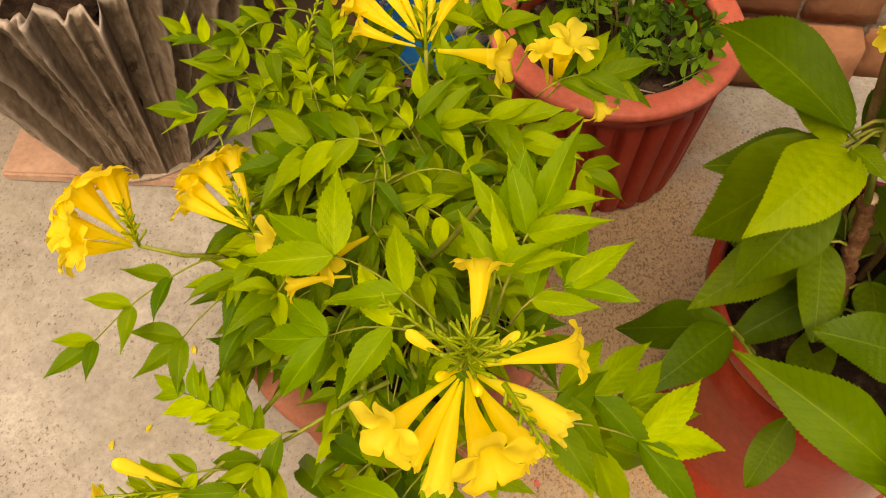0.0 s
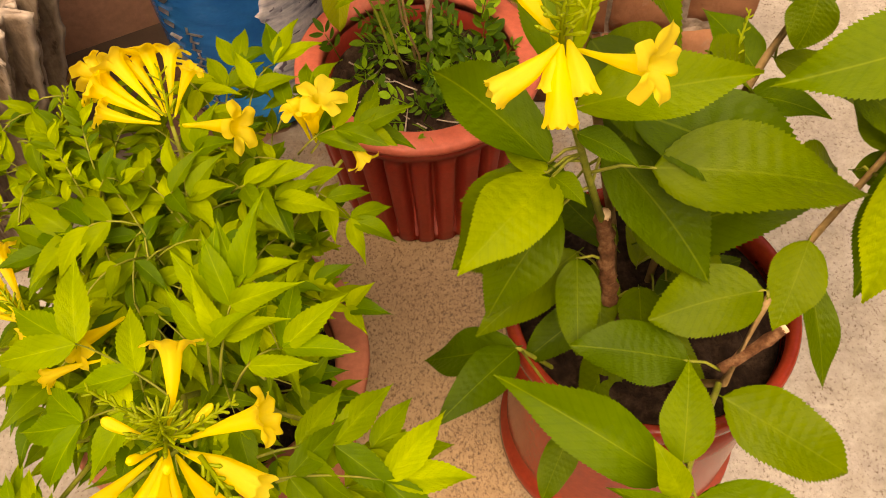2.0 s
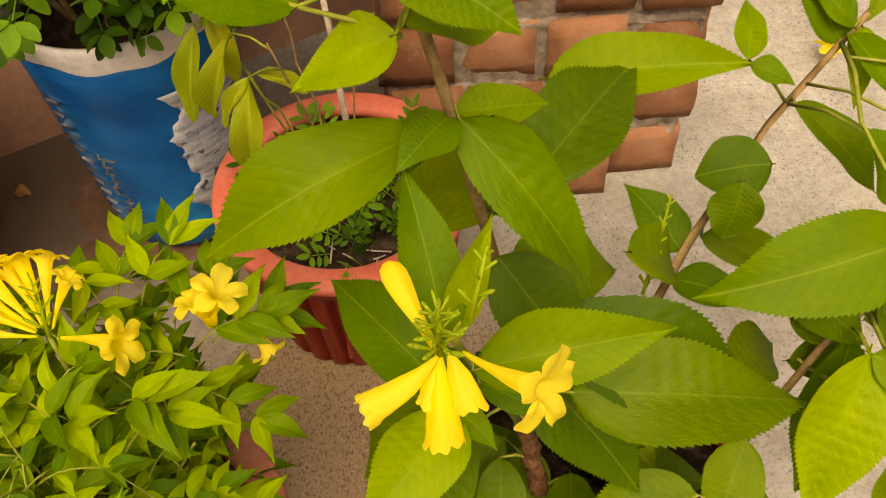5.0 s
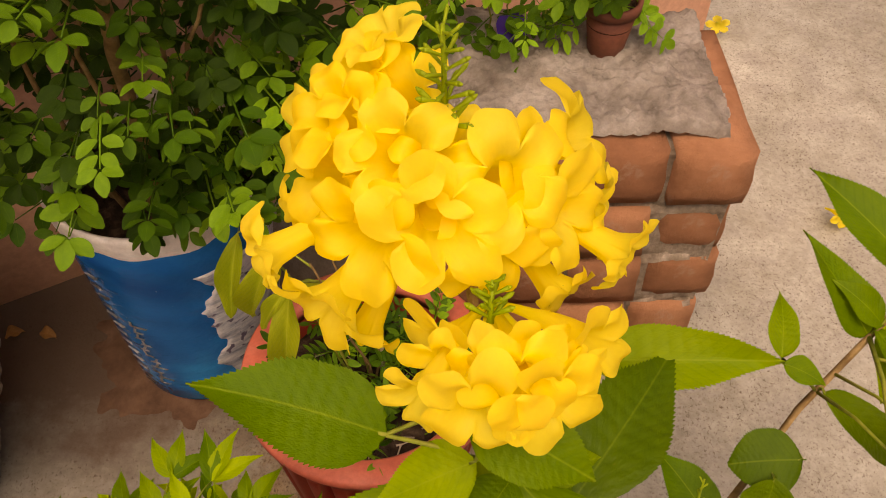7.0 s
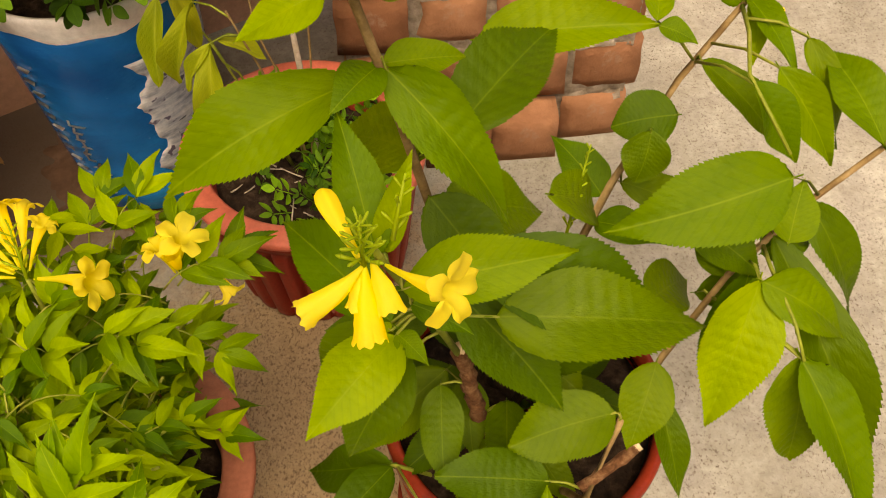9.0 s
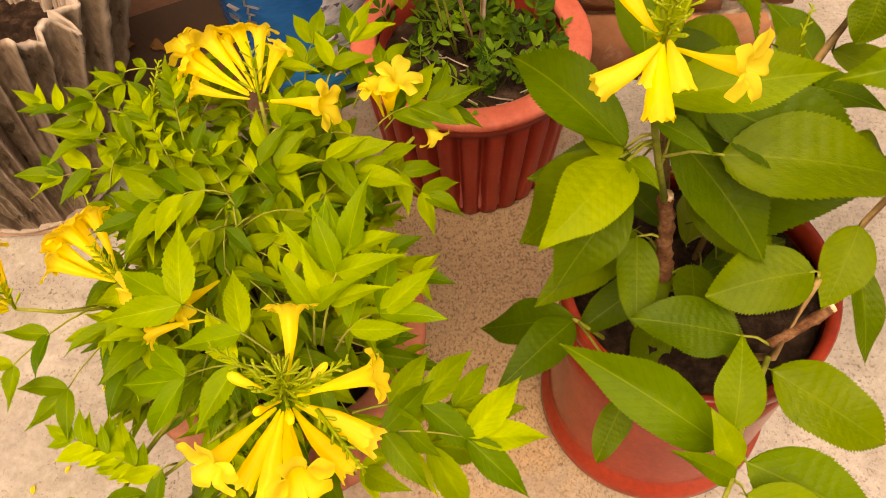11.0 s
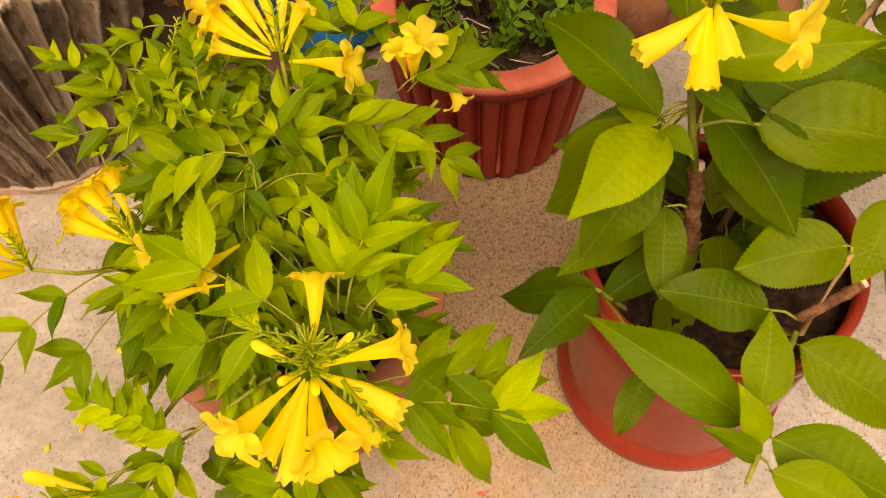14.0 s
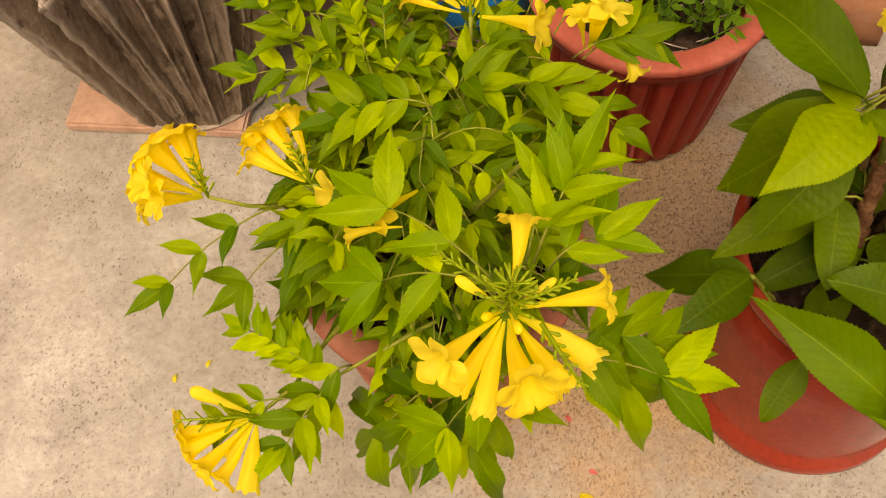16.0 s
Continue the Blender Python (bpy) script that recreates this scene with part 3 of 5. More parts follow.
for v in bm.verts:
    v.co.z = -0.001
ground = tagged(new("ground", mesh_of("ground", bm, CONCRETE)), "speckled pale grey concrete courtyard floor", "floor", kind="structure")

WALL_A, WALL_B = Vector((-1.9, 0.57, 0)), Vector((0.958, 2.03, 0))
along = (WALL_B - WALL_A).normalized()
back = Vector((-along.y, along.x, 0))
bm = bmesh.new()
bmesh.ops.create_cube(bm, size=1.0)
for v in bm.verts:
    p = WALL_A + along * ((v.co.x + 0.5) * (WALL_B - WALL_A).length) + back * (v.co.y + 0.5) * 0.23
    v.co = Vector((p.x, p.y, (v.co.z + 0.5) * 2.6 - 0.002))
bmesh.ops.bevel(bm, geom=[e for e in bm.edges if abs(e.verts[0].co.z - e.verts[1].co.z) > 1], offset=0.012, segments=3, affect="EDGES")
tagged(new("wall_north", mesh_of("wall_north", bm, WALL, False)), "brownish pink painted courtyard wall", "wall", kind="structure")

# unseen plain walls, added to close the courtyard and block low sky
for name, x0, y0, x1, y1 in (("wall_south", -4.2, -3.6, 5.0, -3.4), ("wall_west", -4.2, -3.4, -4.0, 6.6), ("wall_east", 4.8, -3.4, 5.0, 6.6), ("wall_far", -4.2, 6.6, 5.0, 6.8)):
    bm = bmesh.new()
    bmesh.ops.create_cube(bm, size=1.0)
    for v in bm.verts:
        v.co = Vector((x0 + (v.co.x + 0.5) * (x1 - x0), y0 + (v.co.y + 0.5) * (y1 - y0), (v.co.z + 0.5) * 3.0 - 0.002))
    tagged(new(name, mesh_of(name, bm, WALL, False)), "brownish pink painted courtyard wall", "wall", kind="structure")

# unseen slab, added to jut from the wall's top and shade its foot
bm = bmesh.new()
bmesh.ops.create_cube(bm, size=1.0)
for v in bm.verts:
    p = WALL_A + along * ((v.co.x + 0.5) * 2.45) + back * (-0.42 + (v.co.y + 0.5) * 0.67)
    v.co = Vector((p.x, p.y, 1.95 + (v.co.z + 0.5) * 0.1))
tagged(new("eave", mesh_of("eave", bm, WALL, False)), "unseen added slab that shades the foot of the wall", "eave", kind="structure")

# ---- pots ----


def soil_in(pot, r, z, seed):
    prof = [(r * 0.98, z - 0.02), (r, z)] + [(r * (1 - k / 16), z + 0.008 * (k / 15) ** 0.5) for k in range(1, 16)]
    bm = turned(prof, 72, lambda a, rr, zz, i: (rr, zz + (0.012 * noise.noise(Vector((rr * math.cos(a) * 70, rr * math.sin(a) * 70, seed))) + 0.008 * noise.noise(Vector((rr * math.cos(a) * 170, rr * math.sin(a) * 170, seed))) if i > 1 else 0)))
    return part("soil", bm, SOIL, pot, "dark crumbly potting soil")


def round_pot(at):
    """A wide plain red plastic pot with a raised foot band and a rolled lip."""
    pot = thing("plant_pot", "glossy red plastic round plant pot on the concrete", "plant pot", at)
    h = 0.33
    part("body", turned([(0.13, 0.0), (0.146, 0.004), (0.150, 0.018), (0.148, 0.04), (0.141, 0.046), (0.1405, 0.06), (0.1415, 0.14), (0.143, 0.22), (0.145, 0.3),
                         (0.141, 0.3), (0.138, 0.22), (0.135, 0.1), (0.13, 0.03)], 72), RED, pot)
    part("lip", turned([(0.141, h - 0.032), (0.148, h - 0.03), (0.152, h - 0.02), (0.152, h - 0.006), (0.149, h), (0.142, h), (0.138, h - 0.006), (0.138, h - 0.03)], 72, ring=True), RED, pot, "rolled red rim")
    soil_in(pot, 0.137, 0.298, 3)
    return pot


def fluted_pot(at, rb, rt, h, flutes, material, lip_h, label, depth=0.006, lip_label="", lip_material=None):
    """A tapering pot whose side is pressed into upright flutes under a plain band."""
    pot = thing("fluted_plant_pot", label, "plant pot", at)

    def ribs(a, r, z, i):
        k = min(1.0, max(0.0, (h - lip_h - z) / 0.02)) * min(1.0, z / 0.01) * (i < 15)
        c = math.cos(flutes * a)
        return r + depth * k * (0.35 - 1.35 * (0.5 + 0.5 * c) ** 4) * (0.5 + 0.5 * r / rt), z

    top = h - 0.014
    prof = [(rb - 0.008, 0.0), (rb, 0.002)]
    for i in range(13):
        t = i / 12
        prof.append((rb + (rt - 0.012 - rb) * t, 0.008 + (h - lip_h - 0.008) * t))
    prof += [(rt - 0.004, h - lip_h + 0.003), (rt - 0.001, top), (rt - 0.03, top), (rt - 0.036, h - lip_h), (rt - 0.042, h - 0.075)]
    part("body", turned(prof, flutes * 10, ribs), material, pot)
    part("lip", turned([(rt - 0.03, top), (rt + 0.003, top), (rt + 0.005, top + 0.004), (rt + 0.004, h - 0.002), (rt, h), (rt - 0.028, h), (rt - 0.032, h - 0.004), (rt - 0.034, top - 0.006)], 96, ring=True),
         lip_material or material, pot, lip_label)
    soil_in(pot, rt - 0.036, h - 0.05, 5)
    return pot


POT_R, POT_A, POT_F, POT_G, POT_B = (0.463, 0.553, 0), (-0.006, 0.533, 0), (0.216, 0.995, 0), (-0.495, 0.95, 0.02), (-0.07, 1.215, 0.016)
round_pot(POT_R)
fluted_pot(POT_A, 0.128, 0.166, 0.25, 30, CLAY, 0.035, "faded terracotta fluted pot under the yellow bells", 0.005)
fluted_pot(POT_F, 0.130, 0.168, 0.26, 26, RED_DUSTY, 0.036, "dusty red plastic fluted pot with a broad pale rim", 0.018, "sun-faded broad red rim", RED_FADED)

slab = thing("clay_slab", "flat reddish clay slab lying on the concrete", "slab", (-0.541, 0.957, 0))
slab.rotation_euler = (0, 0, 0.08)
bm = bmesh.new()
bmesh.ops.create_cube(bm, size=1.0)
for v in bm.verts:
    v.co = Vector((v.co.x * 0.30, v.co.y * 0.28, (v.co.z + 0.5) * 0.02))
bmesh.ops.bevel(bm, geom=bm.edges[:], offset=0.004, segments=2, affect="EDGES")
part("slab", bm, DUSTY_CLAY, slab, smooth=False)


def draped_pot(at):
    """A planter of cloth dipped in cement: deep uneven folds that open towards a wavy, frayed rim."""
    pot = thing("draped_cement_planter", "weathered grey cement planter shaped like draped cloth", "plant pot", at)
    rnd = random.Random(6)
    h, n = 0.41, 25
    width = [rnd.uniform(0.7, 1.5) for _ in range(n)]
    deep = [rnd.uniform(0.5, 1.0) for _ in range(n)]
    high = [rnd.uniform(-0.02, 0.03) for _ in range(n)]
    edge = [2 * math.pi * sum(width[:k]) / sum(width) for k in range(n + 1)]

    def fold(a, r, z, i):
        k = max(j for j in range(n) if edge[j] <= a + 1e-9)
        t = (a - edge[k]) / (edge[k + 1] - edge[k])
        up = z / h
        bulge = 0.35 * t + 0.9 * max(0.0, 1 - abs(t - 0.88) / 0.12) + 0.3 * max(0.0, 1 - abs(t - 0.42) / 0.09)
        out = (0.014 + 0.04 * up) * deep[k] * (bulge - 0.45)
        crease = 0.003 * math.sin(17 * a + 6 * up) + 0.004 * noise.noise(Vector((a * 6, z * 20, 1))) + 0.004 * noise.noise(Vector((a * 16, z * 55, 4))) + 0.003 * noise.noise(Vector((a * 45, z * 90, 7)))
        zz = z + high[k] * bulge * up ** 3 + 0.008 * math.sin(23 * a) * up ** 4
        return r + (out + crease) * min(1.0, up * 8 + 0.25), zz

    prof = [(0.125, 0.0), (0.133, 0.003)] + [(0.134 + 0.112 * (z / h) ** 1.1, z) for z in [h * t / 40 for t in range(1, 41)]]
    inner = [(0.232, h - 0.004), (0.20, h * 0.75), (0.17, h * 0.5)]
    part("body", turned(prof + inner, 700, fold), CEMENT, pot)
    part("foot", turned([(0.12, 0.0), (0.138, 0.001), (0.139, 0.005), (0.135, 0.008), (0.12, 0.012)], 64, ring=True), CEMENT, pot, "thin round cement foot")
    soil_in(pot, 0.17, 0.2, 5)
    return pot


draped_pot(POT_G)

INK = two_scale("dark_ink", (0.03, 0.04, 0.07), (0.06, 0.07, 0.11), (0.12, 0.1, 0.1), 30.0, 90.0, 0.6)
bucket = thing("paint_bucket", "blue paint bucket with torn label, used as a planter", "bucket", POT_B)
BK_H, BK_R0, BK_R1 = 0.43, 0.124, 0.148


def bk_r(z):
    return BK_R0 + (BK_R1 - BK_R0) * z / BK_H


part("body", turned([(BK_R0 - 0.004, 0.0), (BK_R0, 0.004)] + [(bk_r(z), z) for z in (0.05, 0.12, 0.2, 0.28, 0.34, 0.402)] + [(bk_r(0.402) - 0.004, 0.402), (bk_r(0.1) - 0.006, 0.1)], 72), BLUE, bucket, "glossy blue printed label")
part("rim", turned([(bk_r(0.395), 0.395), (bk_r(0.40) + 0.003, 0.398), (bk_r(0.42) + 0.003, 0.42), (bk_r(0.42) + 0.001, 0.428), (bk_r(0.42) - 0.004, 0.428), (bk_r(0.39) - 0.005, 0.39), (bk_r(0.34) - 0.005, 0.34)], 72,
                   lambda a, r, z, i: (r, z - (0.009 * (0.5 + 0.5 * math.sin(7 * a) * math.sin(3 * a + 1)) if i == 0 else 0)), ring=True), WHITE, bucket, "bare white plastic rim")
soil_in(bucket, 0.135, 0.375, 8)


def curved_patch(a0, a1, z0, z1, lift, edge=0.0, seed=0, na=14, nz=12):
    """A thin sheet wrapped on the bucket's side, with a ragged edge."""
    rnd = random.Random(seed)
    bm = bmesh.new()
    rows = []
    for j in range(nz + 1):
        z = z0 + (z1 - z0) * j / nz
        l = a0 + edge * (1.6 * noise.noise(Vector((z * 22, seed, 1))) + rnd.uniform(-0.3, 0.3))
        r = a1 + edge * 1.6 * noise.noise(Vector((z * 22, seed, 5)))
        rows.append([bm.verts.new(((bk_r(z) + lift) * math.cos(l + (r - l) * i / na), (bk_r(z) + lift) * math.sin(l + (r - l) * i / na), z)) for i in range(na + 1)])
    for a, b in zip(rows, rows[1:]):
        for i in range(na):
            bm.faces.new((a[i], a[i + 1], b[i + 1], b[i]))
    bmesh.ops.recalc_face_normals(bm, faces=bm.faces)
    bmesh.ops.solidify(bm, geom=bm.faces[:], thickness=0.0008)
    return bm


part("torn_patch", curved_patch(radians(-64), radians(2), 0.05, 0.33, 0.0016, 0.12, 4, 14, 44), TORN, bucket, "torn greyish patch of scraped label")



def stroke(a, z, wide, tall, slant):
    """A white printed bar on the bucket's side."""
    bm = bmesh.new()
    vs = []
    for dz in (0.0, tall):
        for da in (0.0, wide):
            aa = a + (da + slant * dz) / bk_r(z)
            vs.append(bm.verts.new(((bk_r(z + dz) + 0.0032) * math.cos(aa), (bk_r(z + dz) + 0.0032) * math.sin(aa), z + dz)))
    bm.faces.new((vs[0], vs[1], vs[3], vs[2]))
    bmesh.ops.solidify(bm, geom=bm.faces[:], thickness=0.0005)
    return bm


rs = random.Random(3)
for k in range(13):
    part("printed_bar", stroke(radians(-134), 0.025 + k * 0.024, 0.022, 0.012, rs.uniform(0.2, 1.1)), PRINT, bucket, "white printed bar")
for k in range(11):
    # a line of slanting script that runs down the side
    z, a = 0.215 - k * 0.0165, radians(-116) + rs.uniform(-0.02, 0.02)
    tall = 0.014 + 0.012 * (k in (0, 7, 9))
    for at, wide, high, slant in ((a, tall, 0.005, rs.uniform(0.3, 1.4)), (a + rs.uniform(0.0, 0.06), 0.0045, 0.015, rs.uniform(-0.6, 0.6)), (a + rs.uniform(0.0, 0.07), 0.011, 0.0045, rs.uniform(-1.6, -0.4))):
        part("printed_bar", stroke(at, z, wide, high, slant), PRINT, bucket, "white printed bar")
rp = random.Random(8)
for k in range(26):
    a, z = radians(rp.uniform(-56, -5)), rp.uniform(0.07, 0.29)
    part("ink_scrap", stroke(a, z, rp.uniform(0.006, 0.02), rp.uniform(0.002, 0.004), rp.uniform(-1, 1)), INK, bucket, "scrap of dark ink left on patch")

bm = bmesh.new()
bmesh.ops.create_grid(bm, x_segments=70, y_segments=70, size=0.22)
for v in bm.verts:
    d = math.hypot(v.co.x, v.co.y) / 0.165
    n = noise.noise(Vector((v.co.x * 12, v.co.y * 12, 2))) + 0.5 * noise.noise(Vector((v.co.x * 40, v.co.y * 40, 7)))
    v.co.z = min(0.018, 0.03 * (0.85 - d) + 0.009 * n)
mound = tagged(new("dirt_mound", mesh_of("dirt_mound", bm, DIRT)), "brown crumbly dirt heaped under the bucket", "dirt", kind="stuff")
mound.location = (-0.12, 1.22, 0)

# ---- brick pile ----
pile = thing("brick_pile", "stack of rough red bricks with crumbling mortar", "brick pile", (0.5, 1.30, 0))
rnd = random.Random(12)


def brick_mesh(seed):
    r = random.Random(seed)
    bm = bmesh.new()
    bmesh.ops.create_cube(bm, size=1.0)
    for v in bm.verts:
        v.co = Vector((v.co.x * 0.116, v.co.y * 0.285, v.co.z * 0.104))
    bmesh.ops.subdivide_edges(bm, edges=bm.edges[:], cuts=3, use_grid_fill=True)
    for v in bm.verts:
        q = Vector((v.co.x / 0.058, v.co.y / 0.1425, v.co.z / 0.052))
        worn = max(0, sorted(abs(c) for c in q)[1] - 0.9) * 10
        v.co *= 1 - 0.045 * worn
        v.co += Vector([r.uniform(-0.0022, 0.0022) for _ in range(3)])
    return mesh_of("brick", bm, BRICK)


BRICKS = [brick_mesh(i) for i in range(4)]
for c in range(4):
    for ix in range(4):
        ob = new("brick", rnd.choice(BRICKS))
        ob.parent = pile
        # the lowest course juts out towards one end
        out = -0.05 if c == 0 and ix else (-0.015 if c == 1 and ix > 1 else 0.0)
        ob.location = (0.187 - ix * 0.1195 + rnd.uniform(-0.004, 0.004) + 0.006 * (c % 2), 0.0425 + out + rnd.uniform(-0.009, 0.009), 0.05 + c * 0.1155)
        ob.rotation_euler = (rnd.uniform(-0.015, 0.015), rnd.uniform(-0.02, 0.02), rnd.uniform(-0.03, 0.03))
core = bmesh.new()
bmesh.ops.create_cube(core, size=1.0)
for v in core.verts:
    v.co = Vector((0.008 + v.co.x * 0.46, 0.0425 + v.co.y * 0.262, 0.22 + v.co.z * 0.43))
part("mortar", core, JOINT, pile, "crumbling grey mortar", False)
for c in range(4):
    bm = bmesh.new()
    bmesh.ops.create_grid(bm, x_segments=90, y_segments=60, size=0.5)
    for v in bm.verts:
        far = max(abs(v.co.x), abs(v.co.y))
        n = noise.noise(Vector((v.co.x * 5, v.co.y * 5, c * 3.1)))
        fine = noise.noise(Vector((v.co.x * 34, v.co.y * 20, 4))) + 0.6 * noise.noise(Vector((v.co.x * 80, v.co.y * 52, c)))
        z = 0.003 + 0.006 * n + 0.004 * fine if c < 3 else 0.03 - 0.05 * max(0.0, far - 0.28) ** 1.2 + 0.016 * n + 0.007 * fine
        rag = 1 + 0.035 * noise.noise(Vector((v.co.x * 14, v.co.y * 14, 9 + c))) if far > 0.4 else 1.0
        if far > 0.485:
            z -= 0.018
        across, deep = (0.458, 0.268) if c < 3 else (0.43, 0.262)
        v.co = Vector((0.008 + v.co.x * across * rag, 0.0425 + 0.018 * (c == 3) + v.co.y * deep * rag, 0.104 + c * 0.1155 + z))
    part("mortar", bm, JOINT if c < 3 else MORTAR, pile, "crumbling grey mortar")

# ---- broad-leaved yellow bells in the red pot ----
big = Plant("yellow_bells_shrub", "broad-leaved yellow trumpet flower shrub in a red pot", "plant", (0.45, 0.55, 0.26), 5)
big.stem(bent((0.43, 0.55, 0.25), (0.407, 0.51, 0.4), 0, 22, 0.0013, 4) + bent((0.4066, 0.5095, 0.404), (0.389, 0.518, 0.52), 0, 19, 0.0013, 5), 0.0082, 0.007, KNOBBY, 0.4, label="brown knobbly pruned stem")
CUT = two_scale("cut_wood", (0.5, 0.36, 0.2), (0.62, 0.48, 0.3), (0.7, 0.58, 0.4), 60.0, 200.0, 0.85, 0.3, 0.1)
big.stem([(0.3895, 0.5178, 0.518), (0.389, 0.518, 0.5225)], 0.0062, 0.0058, CUT, name="cut_end", label="pale cut end of pruned stem", seg=10)
big.stem(bent((0.488, 0.42, 0.425), (0.538, 0.443, 0.452), 0.0, 9, 0.0012, 6), 0.0052, 0.0055, KNOBBY, 0.3, label="short pruned side branch")
big.stem([(0.5375, 0.4428, 0.4517), (0.5415, 0.4445, 0.4537)], 0.005, 0.0047, CUT, name="cut_end", label="pale cut end of pruned stem", seg=10)
big.stem([(0.392, 0.517, 0.5), (0.37, 0.507, 0.58), (0.35, 0.49, 0.66), (0.336, 0.462, 0.74), (0.331, 0.437, 0.795)], 0.0035, 0.002)
big.stem([(0.45, 0.60, 0.17), (0.42, 0.6, 0.4), (0.375, 0.58, 0.62), (0.345, 0.575, 0.78), (0.325, 0.565, 0.88), (0.312, 0.61, 0.955)], 0.005, 0.0026, BARK)
big.stem([(0.48, 0.52, 0.17), (0.486, 0.44, 0.36), (0.49, 0.41, 0.42), (0.526, 0.462, 0.47), (0.566, 0.505, 0.50), (0.623, 0.552, 0.55), (0.687, 0.586, 0.6), (0.76, 0.61, 0.66)], 0.0045, 0.0026, BARK, 0.1)
big.stem([(0.47, 0.6, 0.17), (0.468, 0.58, 0.42), (0.478, 0.575, 0.5), (0.537, 0.645, 0.57), (0.599, 0.705, 0.635), (0.655, 0.745, 0.68), (0.76, 0.82, 0.75)], 0.0045, 0.0026, BARK, 0.1)
big.stem([(0.486, 0.41, 0.42), (0.45, 0.34, 0.42), (0.43, 0.29, 0.44), (0.412, 0.262, 0.46)], 0.003, 0.002)
big.stem([(0.44, 0.53, 0.17), (0.36, 0.49, 0.3), (0.32, 0.482, 0.36)], 0.003, 0.002)

L = big.leaf
L((0.337, 0.484, 0.61), (0.267, 0.415, 0.59), 0.062)
L((0.334, 0.488, 0.612), (0.302, 0.519, 0.61), 0.024)
L((0.338, 0.485, 0.612), (0.36, 0.457, 0.61), 0.022)
L((0.335, 0.49, 0.62), (0.25, 0.60, 0.61), 0.06)
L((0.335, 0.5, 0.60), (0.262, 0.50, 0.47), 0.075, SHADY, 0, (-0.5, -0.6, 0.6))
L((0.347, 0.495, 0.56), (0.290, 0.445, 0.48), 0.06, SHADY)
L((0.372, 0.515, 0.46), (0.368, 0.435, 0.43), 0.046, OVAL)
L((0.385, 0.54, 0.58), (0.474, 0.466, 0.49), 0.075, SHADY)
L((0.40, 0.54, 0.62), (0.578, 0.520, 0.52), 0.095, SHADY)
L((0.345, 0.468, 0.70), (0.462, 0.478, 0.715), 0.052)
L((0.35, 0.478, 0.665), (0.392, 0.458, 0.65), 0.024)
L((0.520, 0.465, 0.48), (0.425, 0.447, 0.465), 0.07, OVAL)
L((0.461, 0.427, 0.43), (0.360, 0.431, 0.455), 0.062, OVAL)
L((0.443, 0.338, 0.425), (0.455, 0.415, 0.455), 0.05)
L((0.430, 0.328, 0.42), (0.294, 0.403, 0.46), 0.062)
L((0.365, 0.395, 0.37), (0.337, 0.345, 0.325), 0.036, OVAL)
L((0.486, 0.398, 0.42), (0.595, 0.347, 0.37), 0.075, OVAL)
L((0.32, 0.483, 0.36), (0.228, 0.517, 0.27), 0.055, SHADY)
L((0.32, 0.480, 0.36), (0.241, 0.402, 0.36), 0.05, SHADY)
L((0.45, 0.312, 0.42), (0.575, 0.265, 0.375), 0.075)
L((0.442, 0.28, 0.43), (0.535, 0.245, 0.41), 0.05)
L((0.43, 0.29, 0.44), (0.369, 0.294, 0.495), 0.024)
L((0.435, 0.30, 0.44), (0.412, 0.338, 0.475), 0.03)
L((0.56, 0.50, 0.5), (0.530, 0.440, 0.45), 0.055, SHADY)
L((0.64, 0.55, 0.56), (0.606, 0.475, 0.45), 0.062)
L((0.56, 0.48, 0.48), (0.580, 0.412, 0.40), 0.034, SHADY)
# upper tiers
L((0.325, 0.567, 0.793), (0.192, 0.533, 0.732), 0.064)
L((0.345, 0.570, 0.80), (0.424, 0.518, 0.69), 0.055)
L((0.340, 0.572, 0.80), (0.309, 0.533, 0.80), 0.036)
L((0.343, 0.574, 0.80), (0.398, 0.592, 0.785), 0.032)
L((0.272, 0.552, 0.895), (0.180, 0.565, 0.925), 0.056)
big.stem([(0.318, 0.545, 0.88), (0.295, 0.549, 0.888), (0.268, 0.552, 0.896)], 0.0014, 0.0011, name="petiole")
L((0.315, 0.542, 0.885), (0.264, 0.531, 0.862), 0.04)
L((0.318, 0.54, 0.89), (0.370, 0.571, 0.862), 0.034)
L((0.31, 0.548, 0.93), (0.37, 0.525, 0.895), 0.05)
L((0.39, 0.6, 0.70), (0.49, 0.735, 0.68), 0.075, SHADY)
L((0.425, 0.735, 0.67), (0.575, 0.717, 0.69), 0.062, BROAD)
L((0.36, 0.57, 0.74), (0.385, 0.66, 0.71), 0.04)
L((0.37, 0.58, 0.70), (0.30, 0.64, 0.66), 0.07, SHADY)
L((0.37, 0.575, 0.66), (0.43, 0.53, 0.58), 0.07, SHADY)
L((0.38, 0.58, 0.64), (0.47, 0.62, 0.57), 0.07, SHADY)
L((0.47, 0.60, 0.62), (0.53, 0.64, 0.53), 0.06, SHADY)
L((0.33, 0.47, 0.735), (0.312, 0.545, 0.795), 0.04)
L((0.335, 0.475, 0.735), (0.357, 0.505, 0.795), 0.024)
L((0.415, 0.50, 0.60), (0.59, 0.50, 0.56), 0.085, SHADY)
L((0.646, 0.561, 0.67), (0.504, 0.55, 0.63), 0.078, BROAD, -12)
L((0.627, 0.515, 0.60), (0.586, 0.439, 0.50), 0.07)
L((0.653, 0.462, 0.57), (0.655, 0.412, 0.48), 0.062, OVAL, 15)
L((0.652, 0.459, 0.57), (0.697, 0.337, 0.46), 0.06, BROAD, -15)
L((0.573, 0.72, 0.69), (0.585, 0.78, 0.70), 0.03)
